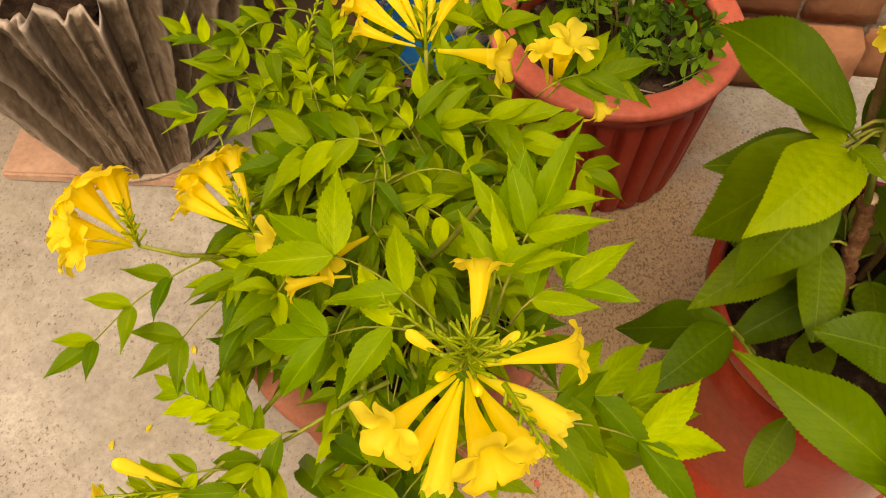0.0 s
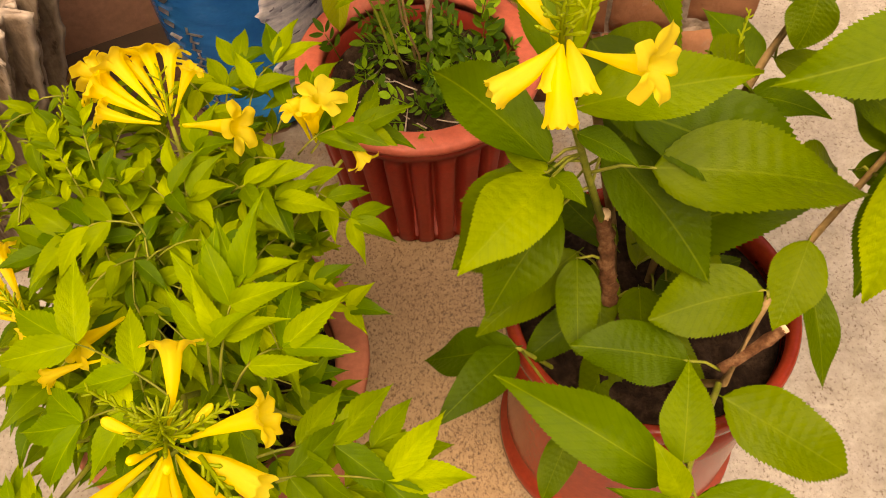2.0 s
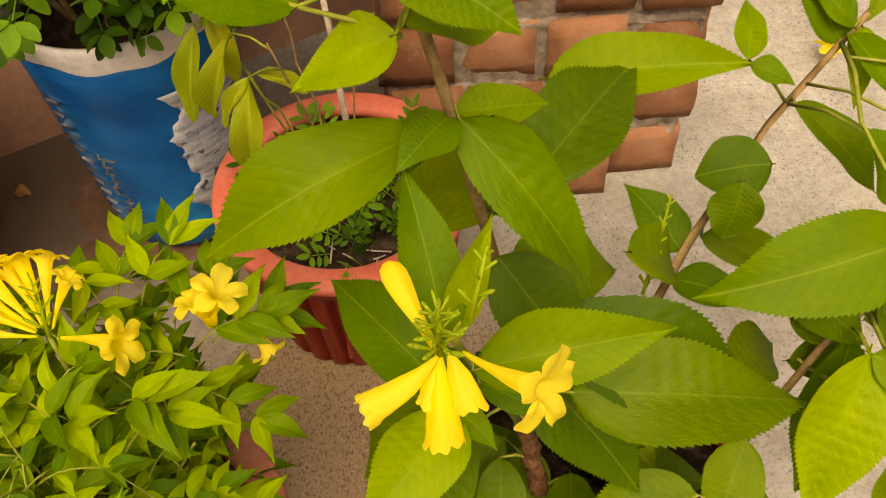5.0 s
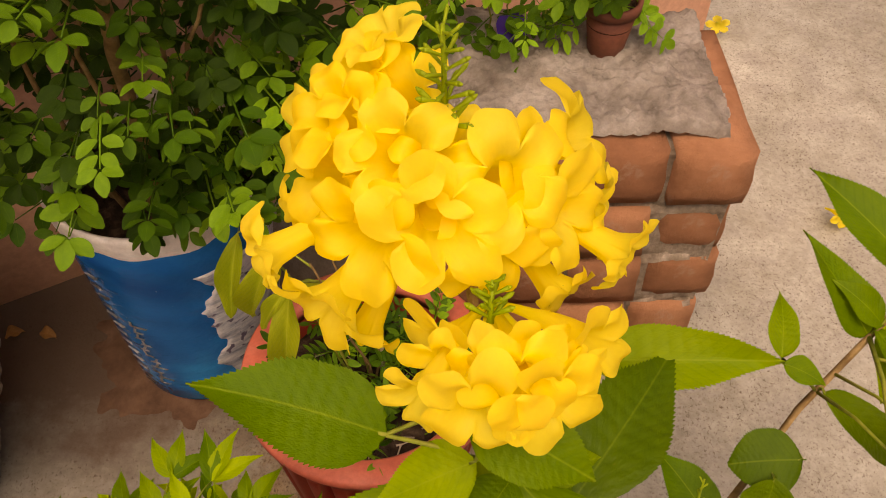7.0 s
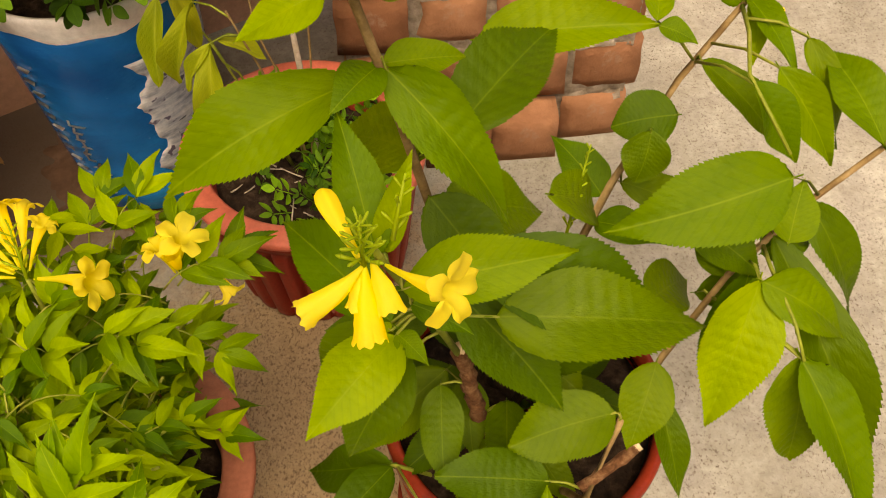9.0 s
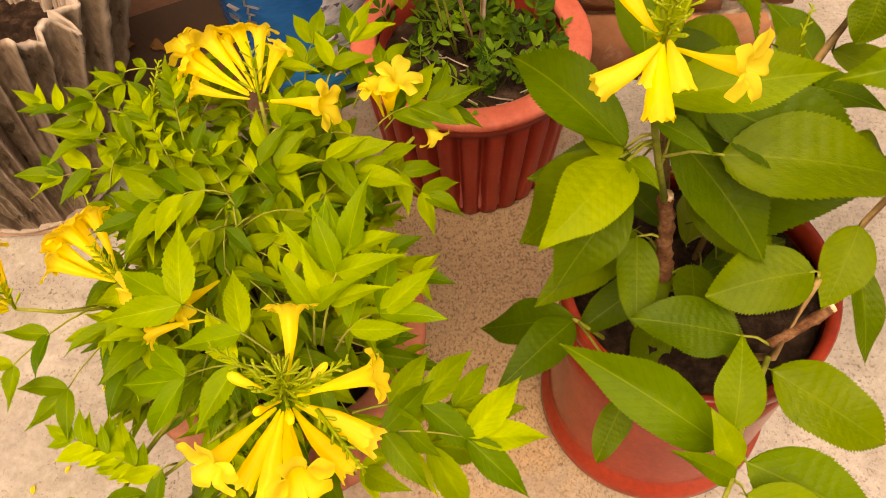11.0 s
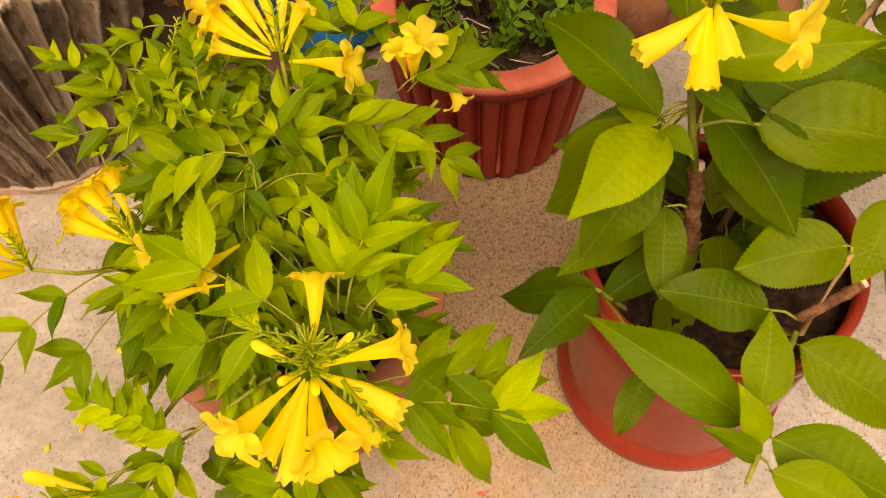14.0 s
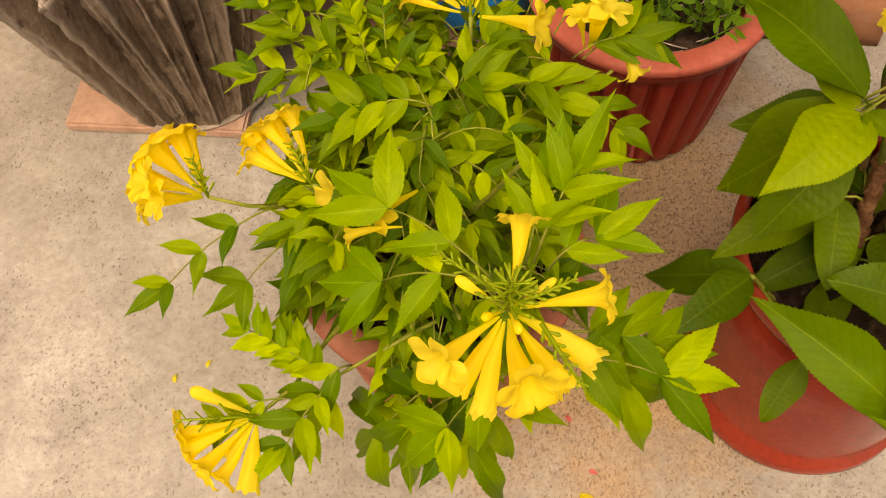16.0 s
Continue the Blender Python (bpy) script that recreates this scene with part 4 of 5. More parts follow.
L((0.585, 0.655, 0.645), (0.531, 0.66, 0.63), 0.06, OVAL)
L((0.559, 0.640, 0.645), (0.549, 0.622, 0.60), 0.048, OVAL)
L((0.621, 0.623, 0.71), (0.668, 0.599, 0.64), 0.042)
L((0.652, 0.648, 0.70), (0.708, 0.609, 0.62), 0.042, BROAD, 20)
L((0.65, 0.535, 0.62), (0.666, 0.575, 0.65), 0.045)
L((0.582, 0.578, 0.60), (0.648, 0.543, 0.56), 0.052, SHADY)
L((0.628, 0.514, 0.60), (0.708, 0.489, 0.54), 0.055)
big.stem([(0.649, 0.56, 0.58), (0.64, 0.53, 0.598), (0.65, 0.48, 0.585), (0.653, 0.455, 0.572)], 0.002, 0.0014)
big.stem([(0.655, 0.745, 0.68), (0.64, 0.69, 0.70), (0.62, 0.63, 0.712), (0.645, 0.575, 0.68)], 0.0022, 0.0014)
L((0.573, 0.715, 0.69), (0.605, 0.70, 0.68), 0.026)
for b, t, w in (((0.655, 0.745, 0.68), (0.60, 0.81, 0.74), 0.05), ((0.66, 0.75, 0.685), (0.68, 0.66, 0.67), 0.03), ((0.72, 0.79, 0.72), (0.80, 0.70, 0.72), 0.06),
                ((0.70, 0.78, 0.71), (0.62, 0.87, 0.75), 0.06), ((0.74, 0.6, 0.65), (0.72, 0.71, 0.66), 0.055),
                ((0.52, 0.62, 0.55), (0.58, 0.58, 0.56), 0.04), ((0.53, 0.64, 0.56), (0.49, 0.70, 0.58), 0.05)):
    L(b, t, w)
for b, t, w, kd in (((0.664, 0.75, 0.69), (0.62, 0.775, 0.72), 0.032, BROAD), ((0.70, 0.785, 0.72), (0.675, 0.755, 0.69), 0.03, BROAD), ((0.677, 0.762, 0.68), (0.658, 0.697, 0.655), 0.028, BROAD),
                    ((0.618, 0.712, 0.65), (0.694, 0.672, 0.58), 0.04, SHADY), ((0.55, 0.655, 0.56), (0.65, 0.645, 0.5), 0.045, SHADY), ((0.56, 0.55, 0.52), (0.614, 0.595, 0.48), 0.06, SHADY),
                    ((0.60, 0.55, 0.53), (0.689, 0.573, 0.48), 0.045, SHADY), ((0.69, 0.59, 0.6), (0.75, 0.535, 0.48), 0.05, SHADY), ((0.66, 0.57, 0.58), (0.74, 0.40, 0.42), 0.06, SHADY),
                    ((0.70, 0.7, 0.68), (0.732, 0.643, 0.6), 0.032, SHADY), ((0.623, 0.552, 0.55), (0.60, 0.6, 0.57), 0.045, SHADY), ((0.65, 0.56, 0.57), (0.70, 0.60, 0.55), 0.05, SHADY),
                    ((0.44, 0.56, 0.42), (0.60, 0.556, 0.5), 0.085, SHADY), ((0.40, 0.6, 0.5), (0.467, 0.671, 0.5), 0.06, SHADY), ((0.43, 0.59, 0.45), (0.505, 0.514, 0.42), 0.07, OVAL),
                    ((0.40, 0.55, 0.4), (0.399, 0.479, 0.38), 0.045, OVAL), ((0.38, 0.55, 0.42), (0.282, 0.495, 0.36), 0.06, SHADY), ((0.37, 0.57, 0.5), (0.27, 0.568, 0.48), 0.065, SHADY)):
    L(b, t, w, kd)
# low leaves round the stem
for k in range(16):
    a = k * 2.4
    b = Vector((0.44 + 0.03 * math.cos(a), 0.55 + 0.03 * math.sin(a), 0.22 + 0.012 * k))
    t = b + Vector((math.cos(a) * 0.1, math.sin(a) * 0.1, -0.01 + 0.03 * math.sin(3 * a)))
    L(b, t, 0.05, OVAL)

# flowers: the low cluster
F = big.flower
HUB = (0.326, 0.428, 0.791)
F(HUB, (0.294, 0.414, 0.772), 0.85, half=True)
F(HUB, (0.326, 0.402, 0.763), 0.95, half=True)
F((0.330, 0.430, 0.791), (0.337, 0.413, 0.772), 1.25, half=True)
F((0.326, 0.432, 0.790), (0.322, 0.416, 0.773), 1.15, half=True)
F((0.337, 0.436, 0.778), (0.376, 0.403, 0.794), 0.74)
F(HUB, (0.303, 0.477, 0.798), 0.85, bud=True)
big.buds(HUB, (0.326, 0.428, 0.832), 26, 0.009, 0.011)
big.buds((0.342, 0.455, 0.775), (0.352, 0.475, 0.81), 8, 0.008, 0.008)
big.buds((0.49, 0.60, 0.56), (0.515, 0.655, 0.615), 20, 0.008, 0.006)
# the great cluster at the top: two whorls of wide-open flowers, each with its mouth's width
UP, LOW = Vector((0.302, 0.653, 0.975)), Vector((0.322, 0.588, 0.954))
for hub, m, wide in ((UP, (0.273, 0.656, 1.056), 0.036), (UP, (0.254, 0.623, 1.038), 0.041), (UP, (0.249, 0.610, 1.007), 0.042), (UP, (0.279, 0.599, 1.038), 0.043), (UP, (0.298, 0.577, 1.017), 0.048),
                     (UP, (0.266, 0.582, 1.006), 0.046), (UP, (0.329, 0.594, 1.025), 0.046), (UP, (0.355, 0.598, 0.999), 0.039), (UP, (0.366, 0.636, 1.011), 0.043), (UP, (0.386, 0.595, 0.972), 0.034),
                     (UP, (0.381, 0.623, 0.974), 0.030), (UP, (0.358, 0.594, 0.944), 0.032), (UP, (0.215, 0.593, 0.978), 0.033), (UP, (0.226, 0.626, 0.970), 0.027), (UP, (0.246, 0.577, 0.959), 0.043),
                     (UP, (0.261, 0.585, 0.927), 0.030), (UP, (0.283, 0.630, 1.047), 0.035), (UP, (0.310, 0.635, 1.015), 0.028), (UP, (0.295, 0.601, 1.030), 0.030), (UP, (0.241, 0.636, 1.019), 0.04), (UP, (0.280, 0.612, 1.008), 0.042), (UP, (0.343, 0.620, 1.007), 0.04), (UP, (0.263, 0.642, 1.046), 0.038),
                     (UP, (0.323, 0.583, 0.990), 0.036),
                     (LOW, (0.288, 0.530, 0.960), 0.030), (LOW, (0.313, 0.517, 0.972), 0.043), (LOW, (0.343, 0.521, 0.973), 0.041), (LOW, (0.364, 0.544, 0.973), 0.038), (LOW, (0.299, 0.544, 0.964), 0.032), (LOW, (0.328, 0.524, 0.981), 0.034), (LOW, (0.353, 0.538, 0.961), 0.034), (LOW, (0.296, 0.561, 0.957), 0.030), (LOW, (0.318, 0.538, 0.973), 0.028), (LOW, (0.337, 0.542, 0.972), 0.028)):
    m = Vector(m)
    F(hub.lerp(m, 0.1), m, wide / (0.66 * (m - hub).length))
big.buds((0.302, 0.621, 1.026), (0.300, 0.614, 1.087), 30, 0.009, 0.011)
big.buds((0.319, 0.560, 0.975), (0.320, 0.570, 0.992), 16, 0.007, 0.009)

# ---- pinnate yellow bells in the terracotta pot ----
bells = Plant("yellow_bells_bush", "bushy yellow trumpet flower plant with pinnate leaves", "plant", (0.0, 0.53, 0.2), 7)
bells.stem(bent((0.0, 0.53, 0.2), (0.0, 0.5, 0.5), 0, 6, 0.01, 1), 0.006, 0.004, BARK)


def shoot(tip, base=(0.0, 0.52, 0.22), sag=0.03, r=0.0035):
    bells.stem(bent(base, tip, sag, 8, 0.006, int(abs(tip[0]) * 1000)), r, 0.0018)


HA, HB, HC, HL, HW = (0.098, 0.275, 0.632), (0.026, 0.595, 0.56), (-0.105, 0.462, 0.46), (-0.2, 0.438, 0.455), (-0.114, 0.255, 0.400)
for h in (HA, HB, HC, HL, HW, (0.09, 0.41, 0.6), (0.2, 0.31, 0.5), (-0.1, 0.65, 0.48), (0.16, 0.62, 0.48)):
    shoot(h)
G = bells.flower
for m, sc, kind in (((0.099, 0.328, 0.662), 0.78, 0), ((0.160, 0.283, 0.655), 0.66, 0), ((0.151, 0.250, 0.632), 0.7, 1), ((0.138, 0.235, 0.624), 0.62, 1), ((0.121, 0.208, 0.662), 0.72, 0), ((0.092, 0.217, 0.618), 0.6, 1),
                    ((0.076, 0.230, 0.615), 0.6, 1), ((0.062, 0.219, 0.656), 0.72, 0), ((0.064, 0.283, 0.652), 0.75, 2), ((0.126, 0.292, 0.65), 0.6, 2), ((0.109, 0.235, 0.622), 0.55, 1), ((0.108, 0.25, 0.655), 0.7, 2), ((0.085, 0.256, 0.655), 0.7, 2)):
    m = Vector(m)
    G(Vector(HA).lerp(m, 0.13), m, sc, bud=kind == 2, half=kind == 1)
bells.buds(HA, (0.1, 0.28, 0.662), 34, 0.012, 0.017)
bells.buds((0.12, 0.265, 0.64), (0.152, 0.228, 0.63), 16, 0.007, 0.005)
bells.buds((0.09, 0.285, 0.635), (0.045, 0.308, 0.64), 18, 0.008, 0.006)
bells.buds((0.11, 0.28, 0.64), (0.139, 0.294, 0.65), 14, 0.007, 0.005)
G((0.033, 0.593, 0.562), (0.093, 0.574, 0.577), 0.72)
for m, sc in (((-0.05, 0.648, 0.58), 0.6), ((-0.044, 0.632, 0.575), 0.62), ((-0.034, 0.6, 0.575), 0.66), ((-0.022, 0.637, 0.60), 0.66), ((0.004, 0.65, 0.6), 0.66), ((0.026, 0.648, 0.6), 0.62), ((0.05, 0.625, 0.6), 0.66), ((-0.01, 0.645, 0.585), 0.6),
              ((0.04, 0.64, 0.585), 0.6), ((-0.04, 0.615, 0.59), 0.6)):
    m = Vector(m)
    G(Vector(HB).lerp(m, 0.15), m, sc)
bells.buds((-0.088, 0.618, 0.53), (-0.074, 0.642, 0.565), 16, 0.008, 0.006)
bells.buds(HB, (0.02, 0.625, 0.6), 12)
for dx, dy, dz, sc in ((-0.058, 0.006, 0.03, 0.7), (-0.062, 0.03, 0.025, 0.66), (-0.048, 0.05, 0.03, 0.7), (-0.03, 0.055, 0.035, 0.62), (-0.05, 0.034, 0.045, 0.66), (-0.06, 0.018, 0.01, 0.6)):
    m = Vector(HC) + Vector((dx, dy, dz))
    G(Vector(HC).lerp(m, 0.1), m, sc)
bells.buds(HC, (-0.125, 0.482, 0.495), 18, 0.009, 0.008)
for dx, dy, dz, sc in ((-0.065, 0.004, 0.02, 0.8), (-0.055, 0.034, 0.03, 0.8), (-0.056, -0.026, 0.02, 0.8), (-0.03, 0.05, 0.025, 0.72), (-0.038, 0.046, 0.04, 0.75), (-0.046, -0.02, 0.05, 0.8), (-0.05, 0.014, 0.055, 0.8), (-0.064, -0.012, 0.0, 0.7), (-0.03, -0.034, 0.04, 0.7)):
    m = Vector(HL) + Vector((dx, dy, dz))
    G(Vector(HL).lerp(m, 0.1), m, sc)
bells.buds(HL, (-0.21, 0.453, 0.495), 18, 0.009, 0.008)
for k, m in enumerate(((-0.166, 0.212, 0.406), (-0.149, 0.197, 0.407), (-0.137, 0.197, 0.386), (-0.109, 0.200, 0.389), (-0.130, 0.224, 0.386), (-0.178, 0.226, 0.404), (-0.168, 0.259, 0.432))):
    G(Vector(HW).lerp(Vector(m), 0.12), m, 0.72, half=k in (3, 4), bud=k == 6)
bells.buds(HW, (-0.174, 0.232, 0.426), 14)
G((-0.04, 0.46, 0.49), (-0.068, 0.415, 0.51), 0.9)
G((0.005, 0.43, 0.52), (-0.026, 0.397, 0.535), 0.9)
G((0.0, 0.39, 0.525), (-0.046, 0.378, 0.52), 0.6)
G((0.134, 0.637, 0.492), (0.150, 0.643, 0.545), 0.8)
G((0.130, 0.638, 0.49), (0.121, 0.640, 0.535), 0.75)
G((0.136, 0.634, 0.49), (0.139, 0.625, 0.535), 0.6, half=True)
G((0.160, 0.640, 0.512), (0.183, 0.614, 0.482), 0.8)
S = bells.spray
# leafy shoots seen one by one
S((0.11, 0.335, 0.59), (0.132, 0.38, 0.645), 3, 0.052, slim=0.31, kind=YOUNG)
S((0.105, 0.335, 0.59), (0.112, 0.372, 0.635), 2, 0.045, slim=0.3, kind=YOUNG)
S((0.12, 0.33, 0.59), (0.152, 0.355, 0.60), 2, 0.048, slim=0.33, kind=YOUNG)
S((0.13, 0.30, 0.55), (0.205, 0.318, 0.515), 3, 0.055)
S((0.12, 0.28, 0.55), (0.215, 0.295, 0.515), 2, 0.058)
S((0.14, 0.29, 0.53), (0.185, 0.295, 0.50), 2, 0.058, droop=0.4)
S((0.10, 0.26, 0.56), (0.06, 0.235, 0.50), 2, 0.055, kind=YOUNG)
S((0.10, 0.25, 0.54), (0.075, 0.25, 0.42), 2, 0.055, droop=0.5)
S((0.08, 0.27, 0.50), (0.025, 0.265, 0.41), 2, 0.06, droop=0.5)
S((0.05, 0.28, 0.48), (-0.01, 0.27, 0.36), 2, 0.06, droop=0.5)
S((0.08, 0.33, 0.57), (-0.01, 0.385, 0.56), 2, 0.06, kind=YOUNG)
S((0.07, 0.33, 0.56), (-0.01, 0.34, 0.52), 2, 0.058, kind=YOUNG)
S((-0.09, 0.455, 0.42), (-0.165, 0.385, 0.39), 2, 0.045)
S((-0.14, 0.455, 0.43), (-0.228, 0.36, 0.415), 3, 0.042)
bells.stem(bent((0.03, 0.36, 0.42), (-0.062, 0.30, 0.39), 0.01, 6, 0.003, 9), 0.0022, 0.0015)
S((-0.062, 0.30, 0.39), (-0.155, 0.345, 0.375), 5, 0.032, slim=0.34, kind=YOUNG)
S((-0.06, 0.305, 0.39), (-0.115, 0.335, 0.38), 4, 0.032, slim=0.34, kind=YOUNG)
S((-0.06, 0.30, 0.385), (-0.09, 0.315, 0.39), 3, 0.034, droop=0.4, kind=YOUNG)
S((-0.055, 0.3, 0.385), (-0.075, 0.265, 0.36), 2, 0.04, droop=0.5, kind=YOUNG)
S((-0.09, 0.275, 0.40), (-0.15, 0.255, 0.375), 4, 0.032, slim=0.34)
S((-0.05, 0.30, 0.40), (-0.085, 0.235, 0.39), 3, 0.042)
S((-0.04, 0.31, 0.41), (-0.065, 0.285, 0.40), 2, 0.04, droop=0.5)
S((-0.10, 0.60, 0.44), (-0.20, 0.594, 0.45), 3, 0.042)
S((-0.10, 0.62, 0.45), (-0.16, 0.615, 0.48), 2, 0.045)
S((-0.12, 0.61, 0.46), (-0.205, 0.635, 0.51), 4, 0.028)
S((-0.06, 0.56, 0.48), (-0.088, 0.60, 0.55), 6, 0.022)
S((-0.05, 0.57, 0.49), (-0.06, 0.62, 0.56), 6, 0.022)
S((-0.04, 0.552, 0.52), (-0.015, 0.55, 0.54), 2, 0.03)
S((0.02, 0.55, 0.51), (0.045, 0.578, 0.545), 2, 0.042)
S((0.02, 0.54, 0.52), (0.045, 0.535, 0.535), 2, 0.045)
S((0.07, 0.56, 0.51), (0.11, 0.55, 0.51), 3, 0.05)
S((0.11, 0.58, 0.5), (0.17, 0.565, 0.46), 3, 0.045)
S((0.12, 0.62, 0.49), (0.175, 0.64, 0.50), 3, 0.05)
S((0.05, 0.66, 0.5), (0.055, 0.72, 0.51), 2, 0.04)
S((0.07, 0.66, 0.5), (0.095, 0.71, 0.52), 2, 0.045)
S((0.03, 0.64, 0.5), (0.015, 0.69, 0.5), 2, 0.04)
S((0.10, 0.64, 0.5), (0.13, 0.69, 0.5), 2, 0.045)
S((0.13, 0.63, 0.48), (0.18, 0.66, 0.48), 2, 0.045)
S((-0.05, 0.52, 0.5), (-0.075, 0.51, 0.5), 2, 0.05)
S((-0.04, 0.52, 0.49), (-0.025, 0.49, 0.46), 2, 0.052, droop=0.3)
# the dense body of the bush
rb = random.Random(33)
for k in range(250):
    a = rb.uniform(0, 2 * math.pi)
    q = rb.random() ** 0.55
    cx, cy = 0.0 + 0.14 * q * math.cos(a), 0.50 + 0.185 * q * math.sin(a)
    deep = rb.random()
    z = 0.50 - 0.15 * q * q - 0.17 * deep ** 1.5 + rb.uniform(-0.02, 0.03)
    out = Vector((math.cos(a) + rb.uniform(-0.7, 0.7), math.sin(a) + rb.uniform(-0.7, 0.7) - 0.15, rb.uniform(-0.35, 0.35))).normalized()
    b = Vector((cx, cy, z))
    # the bush is thin towards one side, where the pot's rim shows
    if cx < -0.015 and cy < 0.43 and q > 0.4 or cx > 0.085 and z < 0.36 and cy < 0.6:
        continue
    S(b - out * 0.035, b + out * 0.03, rb.choice((2, 2, 3)), rb.uniform(0.029, 0.044), droop=rb.uniform(0, 0.4), slim=rb.uniform(0.31, 0.41), end=1.35, up=(rb.uniform(-0.4, 0.4), rb.uniform(-0.7, 0.2), 1))
for k in range(70):
    b = Vector((rb.uniform(-0.17, 0.10), rb.uniform(0.55, 0.70), rb.uniform(0.38, 0.52)))
    out = Vector((rb.uniform(-1, 0.6), rb.uniform(-0.6, 0.8), rb.uniform(-0.2, 0.35))).normalized()
    S(b - out * 0.035, b + out * 0.03, rb.choice((2, 3, 3)), rb.uniform(0.024, 0.036), droop=rb.uniform(0, 0.3), slim=rb.uniform(0.3, 0.4), end=1.3, up=(rb.uniform(-0.4, 0.4), rb.uniform(-0.7, 0.2), 1))
for k in range(14):
    a = k * 2.4
    bells.stem(bent((0.01 * math.cos(a), 0.52 + 0.01 * math.sin(a), 0.2), (0.0 + 0.12 * math.cos(a), 0.5 + 0.16 * math.sin(a), 0.44), 0.02, 6, 0.006, k), 0.0028, 0.0015)

# ---- small-leaved bush in the blue bucket ----


def sprigs(plant, n, seed, where, meshes, lo, hi):
    rnd = random.Random(seed)
    for _ in range(n):
        b, d, up = where(rnd)
        ln = rnd.uniform(lo, hi)
        plant.put("leaf_sprig", rnd.choice(meshes), facing(b, b + d.normalized() * ln, ln, up, rnd.uniform(-25, 25)) @ Matrix.Diagonal((1, 1, 1.25, 1)))


rose = Plant("small_leaved_bush", "dense green bush with small oval leaflets in bucket", "plant", (-0.085, 1.2, 0.36), 9)
for k in range(9):
    a = k * 2.4
    rose.stem(bent((-0.085 + 0.03 * math.cos(a), 1.2 + 0.03 * math.sin(a), 0.36), (-0.06 + 0.17 * math.cos(a), 1.2 + 0.14 * math.sin(a), 0.75 + 0.03 * (k % 4)), 0.03, 8, 0.012, k), 0.0045, 0.002, BARK)
rose.stem(bent((-0.086, 1.22, 0.36), (-0.03, 1.13, 0.78), 0.0, 8, 0.004, 77), 0.012, 0.008, BARK, 0.1, label="thick dry woody stem")


def in_bush(rnd):
    a = rnd.uniform(0, 2 * math.pi)
    q = rnd.random() ** 0.35
    z = rnd.uniform(0.51, 0.95)
    w = 0.12 + 0.13 * min(1.0, (z - 0.42) / 0.22)
    b = Vector((-0.03 + w * 1.15 * q * math.cos(a), 1.21 + w * q * math.sin(a), z))
    d = Vector((math.cos(a), math.sin(a) - 0.4, rnd.uniform(-0.7, 0.3)))
    return b, d, (0.1, -0.7, 0.7)


def over_rim(rnd):
    a = rnd.uniform(-2.9, 0.2)
    b = Vector((-0.085 + 0.11 * math.cos(a), 1.2 + 0.11 * math.sin(a), rnd.uniform(0.46, 0.52)))
    return b, Vector((math.cos(a), math.sin(a), rnd.uniform(-0.8, 0.1))), (0.1, -0.8, 0.6)


def to_right(rnd):
    b = Vector((rnd.uniform(0.0, 0.16), rnd.uniform(1.1, 1.25), rnd.uniform(0.46, 0.85)))
    return b, Vector((rnd.uniform(-0.2, 1), rnd.uniform(-1, 0.2), rnd.uniform(-0.6, 0.3))), (0.1, -0.7, 0.7)


sprigs(rose, 215, 44, in_bush, SPRIGS, 0.055, 0.085)
sprigs(rose, 8, 45, over_rim, SPRIGS, 0.06, 0.085)
sprigs(rose, 55, 46, to_right, SPRIGS, 0.055, 0.085)

# inner sprigs, coloured dark in place of the shade between leaves
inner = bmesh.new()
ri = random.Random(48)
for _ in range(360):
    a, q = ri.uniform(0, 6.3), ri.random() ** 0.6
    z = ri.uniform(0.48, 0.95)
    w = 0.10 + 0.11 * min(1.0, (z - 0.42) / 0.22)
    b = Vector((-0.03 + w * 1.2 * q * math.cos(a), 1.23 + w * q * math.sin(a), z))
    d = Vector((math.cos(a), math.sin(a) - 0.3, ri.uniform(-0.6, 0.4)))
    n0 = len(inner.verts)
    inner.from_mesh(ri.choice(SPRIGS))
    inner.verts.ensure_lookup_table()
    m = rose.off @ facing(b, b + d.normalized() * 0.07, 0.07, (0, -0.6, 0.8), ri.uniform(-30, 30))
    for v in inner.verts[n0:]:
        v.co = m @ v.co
tagged(part("inner_foliage", inner, LEAF_INNER_SHADE, rose.root, "inner leaves of the bush, darkened to look shaded"), kind="stuff")

# ---- low seedlings in the fluted pot ----
weed = Plant("potted_seedlings", "sparse small green seedlings in the fluted pot", "plant", (0.22, 0.995, 0.205), 10)


def in_pot(rnd):
    a, q = rnd.uniform(0, 6.3), rnd.random() ** 0.5
    b = Vector((0.22 + 0.12 * q * math.cos(a), 0.995 + 0.12 * q * math.sin(a), rnd.uniform(0.21, 0.27)))
    return b, Vector((rnd.uniform(-1, 1), rnd.uniform(-1, 1), rnd.uniform(0.2, 1.5))), (0, -0.4, 1)


sprigs(weed, 72, 55, in_pot, SLIM_SPRIGS + SPRIGS[:2], 0.035, 0.07)
for k in range(3):
    a = k * 2.1
    weed.stem(bent((0.22, 1.0, 0.2), (0.20 + 0.06 * math.cos(a), 1.0 + 0.06 * math.sin(a), 0.50 + 0.02 * k), 0.02, 7, 0.006, k), 0.002, 0.0012, BARK)
weed.stem(bent((0.235, 1.01, 0.2), (0.225, 1.02, 0.56), 0.0, 7, 0.003, 41), 0.0045, 0.0035, DRY, 0.1, label="bare pale woody stem")
rl = random.Random(66)
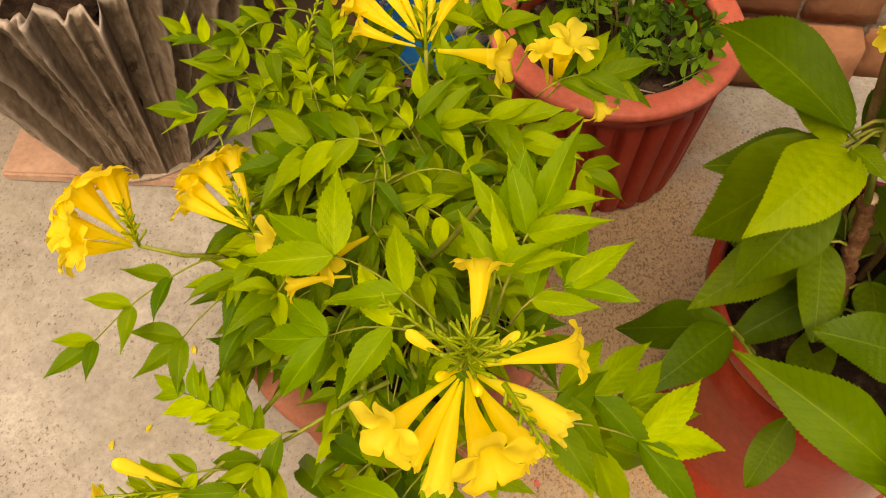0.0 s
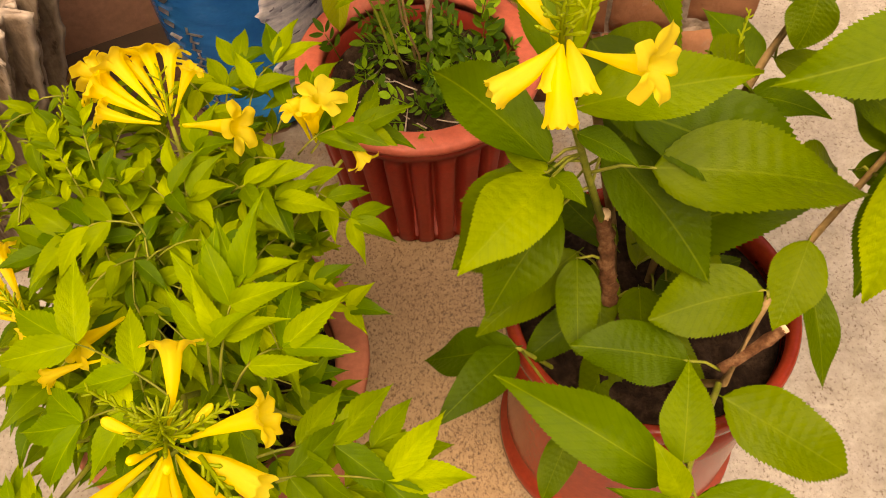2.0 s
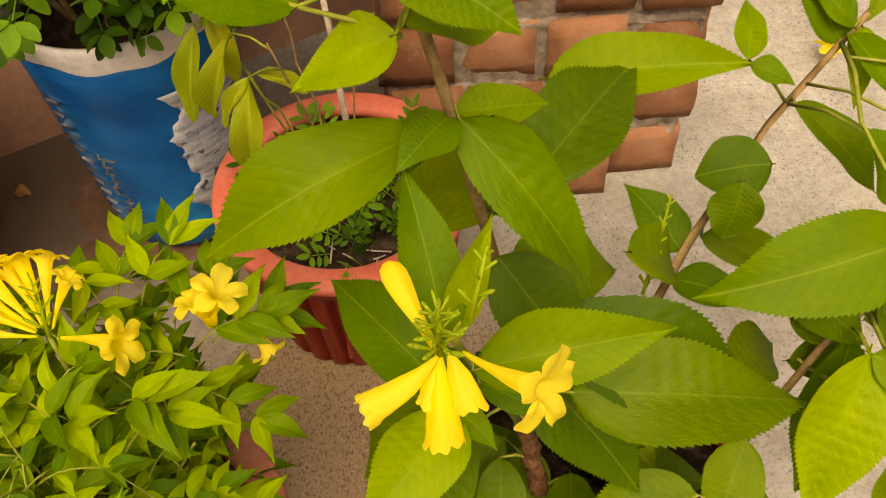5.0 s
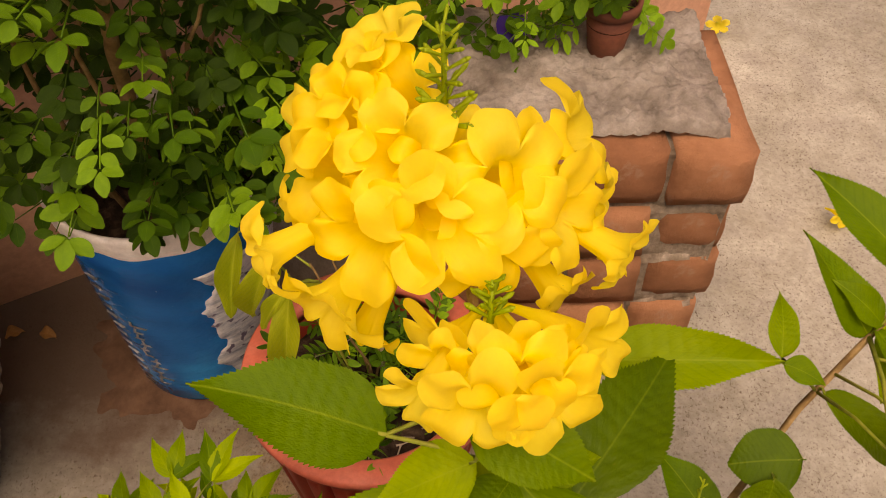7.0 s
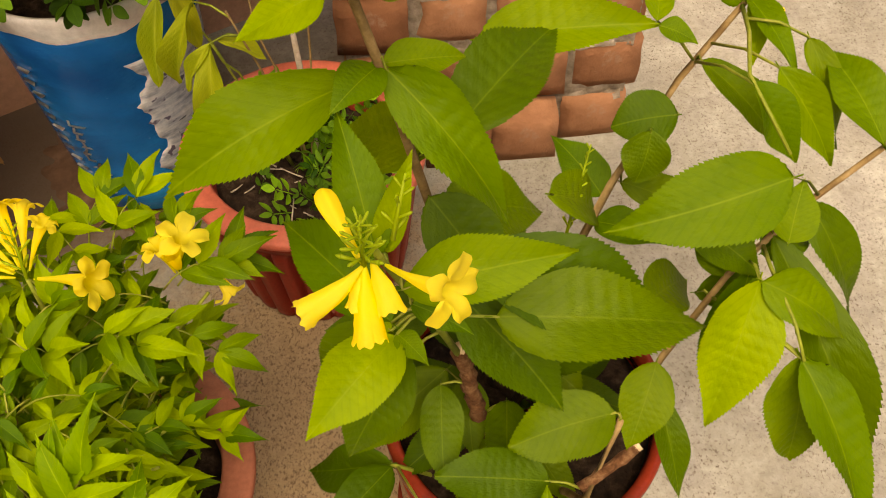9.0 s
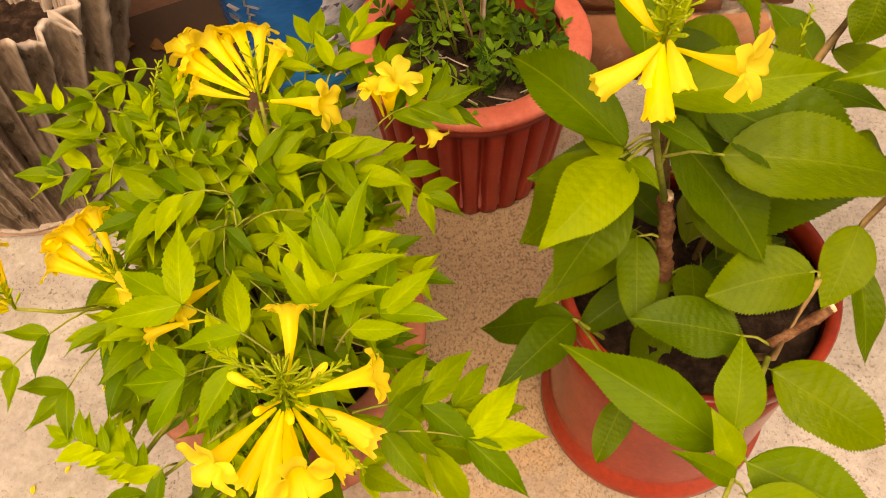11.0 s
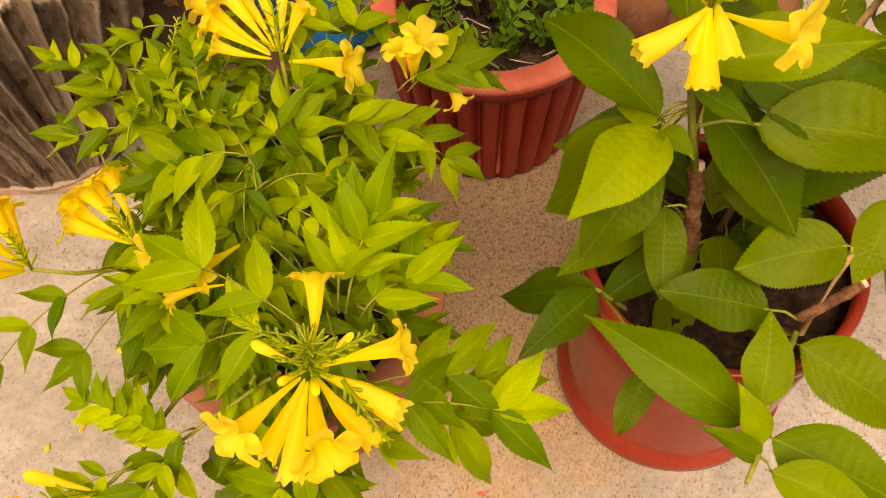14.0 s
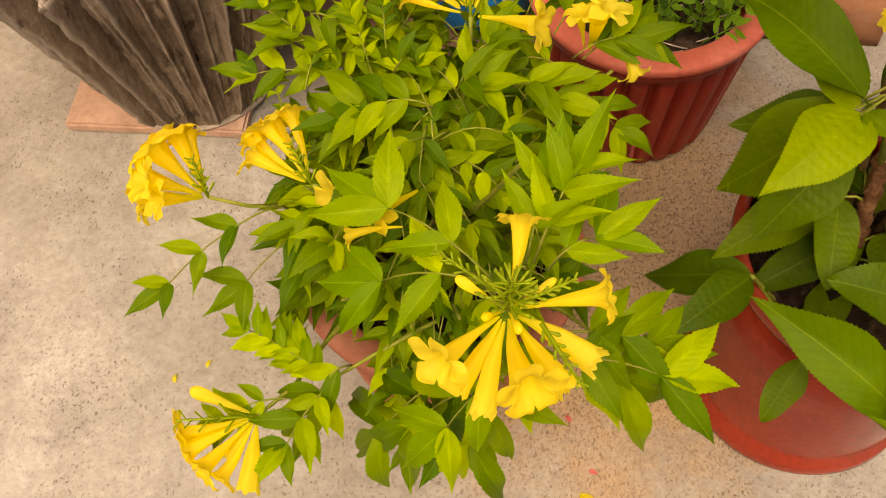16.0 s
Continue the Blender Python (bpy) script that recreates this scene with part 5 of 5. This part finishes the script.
for k in range(34):
    a, q = rl.uniform(0, 6.3), 0.115 * rl.random() ** 0.5
    p = Vector((0.22 + q * math.cos(a), 0.995 + q * math.sin(a), rl.uniform(0.217, 0.225)))
    d = Vector((rl.uniform(-1, 1), rl.uniform(-1, 1), rl.uniform(-0.1, 0.25))).normalized() * rl.uniform(0.008, 0.02)
    weed.stem([p - d, p, p + d + Vector((0, 0, 0.002))], 0.0014, 0.0008, DRY, name="dry_twig", seg=5)
for b, t, w in (((0.08, 1.02, 0.51), (0.062, 0.972, 0.41), 0.034), ((0.13, 0.98, 0.53), (0.088, 0.964, 0.42), 0.03), ((0.142, 0.955, 0.49), (0.128, 0.912, 0.38), 0.038),
                ((0.15, 0.96, 0.49), (0.20, 0.965, 0.45), 0.022), ((0.142, 0.955, 0.49), (0.105, 0.94, 0.43), 0.022), ((0.1, 1.02, 0.54), (0.12, 0.99, 0.45), 0.03)):
    weed.leaf(b, t, w, YELLOWING)
weed.stem(bent((0.2, 1.0, 0.2), (0.142, 0.955, 0.49), 0.03, 7, 0.004, 30), 0.002, 0.0012)
weed.stem(bent((0.2, 1.0, 0.2), (0.09, 1.02, 0.52), 0.03, 7, 0.004, 31), 0.002, 0.0012)

# ---- purple-flowered climber and small pot by the brick pile ----
pea = Plant("purple_pea_vine", "thin vine with small oval leaves and purple flowers", "plant", (0.40, 1.44, 0.0), 15)
for k in range(6):
    pea.stem(bent((0.36 + 0.02 * k, 1.5, 0.0), (0.34 + 0.045 * k, 1.40, 0.55 + 0.02 * (k % 3)), 0.04, 9, 0.012, 90 + k), 0.002, 0.0012)


def in_vine(rnd):
    b = Vector((rnd.uniform(0.26, 0.56), rnd.uniform(1.34, 1.52), rnd.uniform(0.38, 0.66)))
    return b, Vector((rnd.uniform(-1, 1), rnd.uniform(-1, 0), rnd.uniform(-0.8, 0.4))), (0, -0.7, 0.7)


sprigs(pea, 125, 61, in_vine, SLIM_SPRIGS + SPRIGS, 0.05, 0.078)


def pea_flower_mesh():
    bm = bmesh.new()
    uv = bm.loops.layers.uv.new("UVMap")
    last = None
    for i in range(9):
        v = i / 8
        w = 0.42 * math.sin(math.pi * (0.08 + 0.86 * v)) ** 0.6
        now = [bm.verts.new((x * w, v, 0.3 * abs(x) * w + 0.25 * v * v + 0.05 * math.sin(9 * v + 3 * x))) for x in (-1, -0.5, 0, 0.5, 1)]
        if last:
            for c in range(4):
                f = bm.faces.new((last[c], last[c + 1], now[c + 1], now[c]))
                for lp in f.loops:
                    lp[uv].uv = (0.5, 0.8)
        last = now
    return mesh_of("flower", bm, PURPLE)


PEA = pea_flower_mesh()
for b, t in (((0.412, 1.40, 0.53), (0.416, 1.375, 0.50)), ((0.425, 1.405, 0.53), (0.44, 1.385, 0.505)), ((0.47, 1.375, 0.47), (0.478, 1.35, 0.445)), ((0.45, 1.345, 0.44), (0.452, 1.322, 0.42)), ((0.14, 1.14, 0.5), (0.15, 1.115, 0.48))):
    pea.put("flower", PEA, facing(b, t, 0.034, (0.3, -1, 0.5)))

mini = thing("small_clay_pot", "small dark brown clay pot standing on the bricks", "plant pot", (0.565, 1.40, 0.468))
part("body", turned([(0.024, 0.0), (0.026, 0.002), (0.037, 0.075), (0.034, 0.075), (0.025, 0.01)], 40), BROWN_CLAY, mini, "dark brown clay")
part("lip", turned([(0.036, 0.073), (0.041, 0.074), (0.042, 0.09), (0.036, 0.091), (0.034, 0.075)], 40, ring=True), BROWN_CLAY, mini)
soil_in(mini, 0.034, 0.07, 11)
herb = Plant("small_pot_plant", "small green plant with oval leaves in clay pot", "plant", (0.565, 1.40, 0.538), 16)


def in_mini(rnd):
    b = Vector((rnd.uniform(0.52, 0.61), rnd.uniform(1.34, 1.44), rnd.uniform(0.545, 0.66)))
    return b, Vector((rnd.uniform(-1, 1), rnd.uniform(-1, 0.3), rnd.uniform(-0.8, 0.4))), (0, -0.7, 0.7)


sprigs(herb, 22, 63, in_mini, SPRIGS, 0.06, 0.08)
for k in range(4):
    herb.stem(bent((0.565, 1.40, 0.535), (0.54 + 0.02 * k, 1.38, 0.64), 0.01, 6, 0.004, 70 + k), 0.002, 0.001)

# ---- fallen flowers and petals on the concrete ----
for x, y, a in ((1.0, 2.09, 165), (1.075, 1.49, -165)):
    ob = tagged(new("fallen_flower", TRUMPETS[0]), "wilted yellow trumpet flower lying on concrete", "flower", "fallen flowers")
    ob.matrix_world = pose(x, y, 0.012, 28, 0, a) @ Matrix.Diagonal((0.06, 0.06, 0.05, 1))
petal_bm = leaf_mesh("fallen_petal", YELLOW, 8, 0.0, 0.5, 0.15, 0.06, 0.7, 0.4, 71)
RED_BIT = two_scale("red_fragment", (0.35, 0.06, 0.05), (0.5, 0.1, 0.08), (0.6, 0.16, 0.12), 20.0, 90.0)
dry_bm = leaf_mesh("fallen_leaf", two_scale("withered_leaf", (0.22, 0.1, 0.03), (0.34, 0.17, 0.05), (0.42, 0.24, 0.09), 30.0, 120.0), 12, 0.0, 0.7, 0.2, 0.12, 0.8, 0.8, 73)
for x, y, a in ((-0.344, 1.230, 70), (-0.401, 1.245, 110)):
    ob = tagged(new("fallen_leaf", dry_bm), "small withered brown leaf on the dirty floor", "leaf", "fallen leaves")
    ob.matrix_world = pose(x, y, 0.001, 0, 0, a) @ Matrix.Diagonal((0.02, 0.034, 0.03, 1))
red_bm = leaf_mesh("fallen_petal", RED_BIT, 8, 0.0, 0.3, 0.2, 0.1, 0.5, 0.4, 72)
for x, y, a, ln, m, lab in ((-0.366, 0.408, 8, 0.013, petal_bm, "dry yellow petal lying on the concrete"), (-0.328, 0.437, -12, 0.012, petal_bm, "dry yellow petal lying on the concrete"),
                            (0.199, 0.341, -130, 0.03, petal_bm, "dry yellow petal lying on the concrete"), (-0.306, 0.566, -150, 0.014, petal_bm, "dry yellow petal lying on the concrete"),
                            (0.179, 0.433, 40, 0.012, red_bm, "small dusty red fragment on the concrete"), (0.219, 0.37, 80, 0.012, red_bm, "small dusty red fragment on the concrete")):
    ob = tagged(new("fallen_petal", m), lab, "petal", "fallen petals")
    ob.matrix_world = pose(x, y, 0.001, 0, 0, a) @ Matrix.Diagonal((ln * 0.5, ln, ln * 0.5, 1))
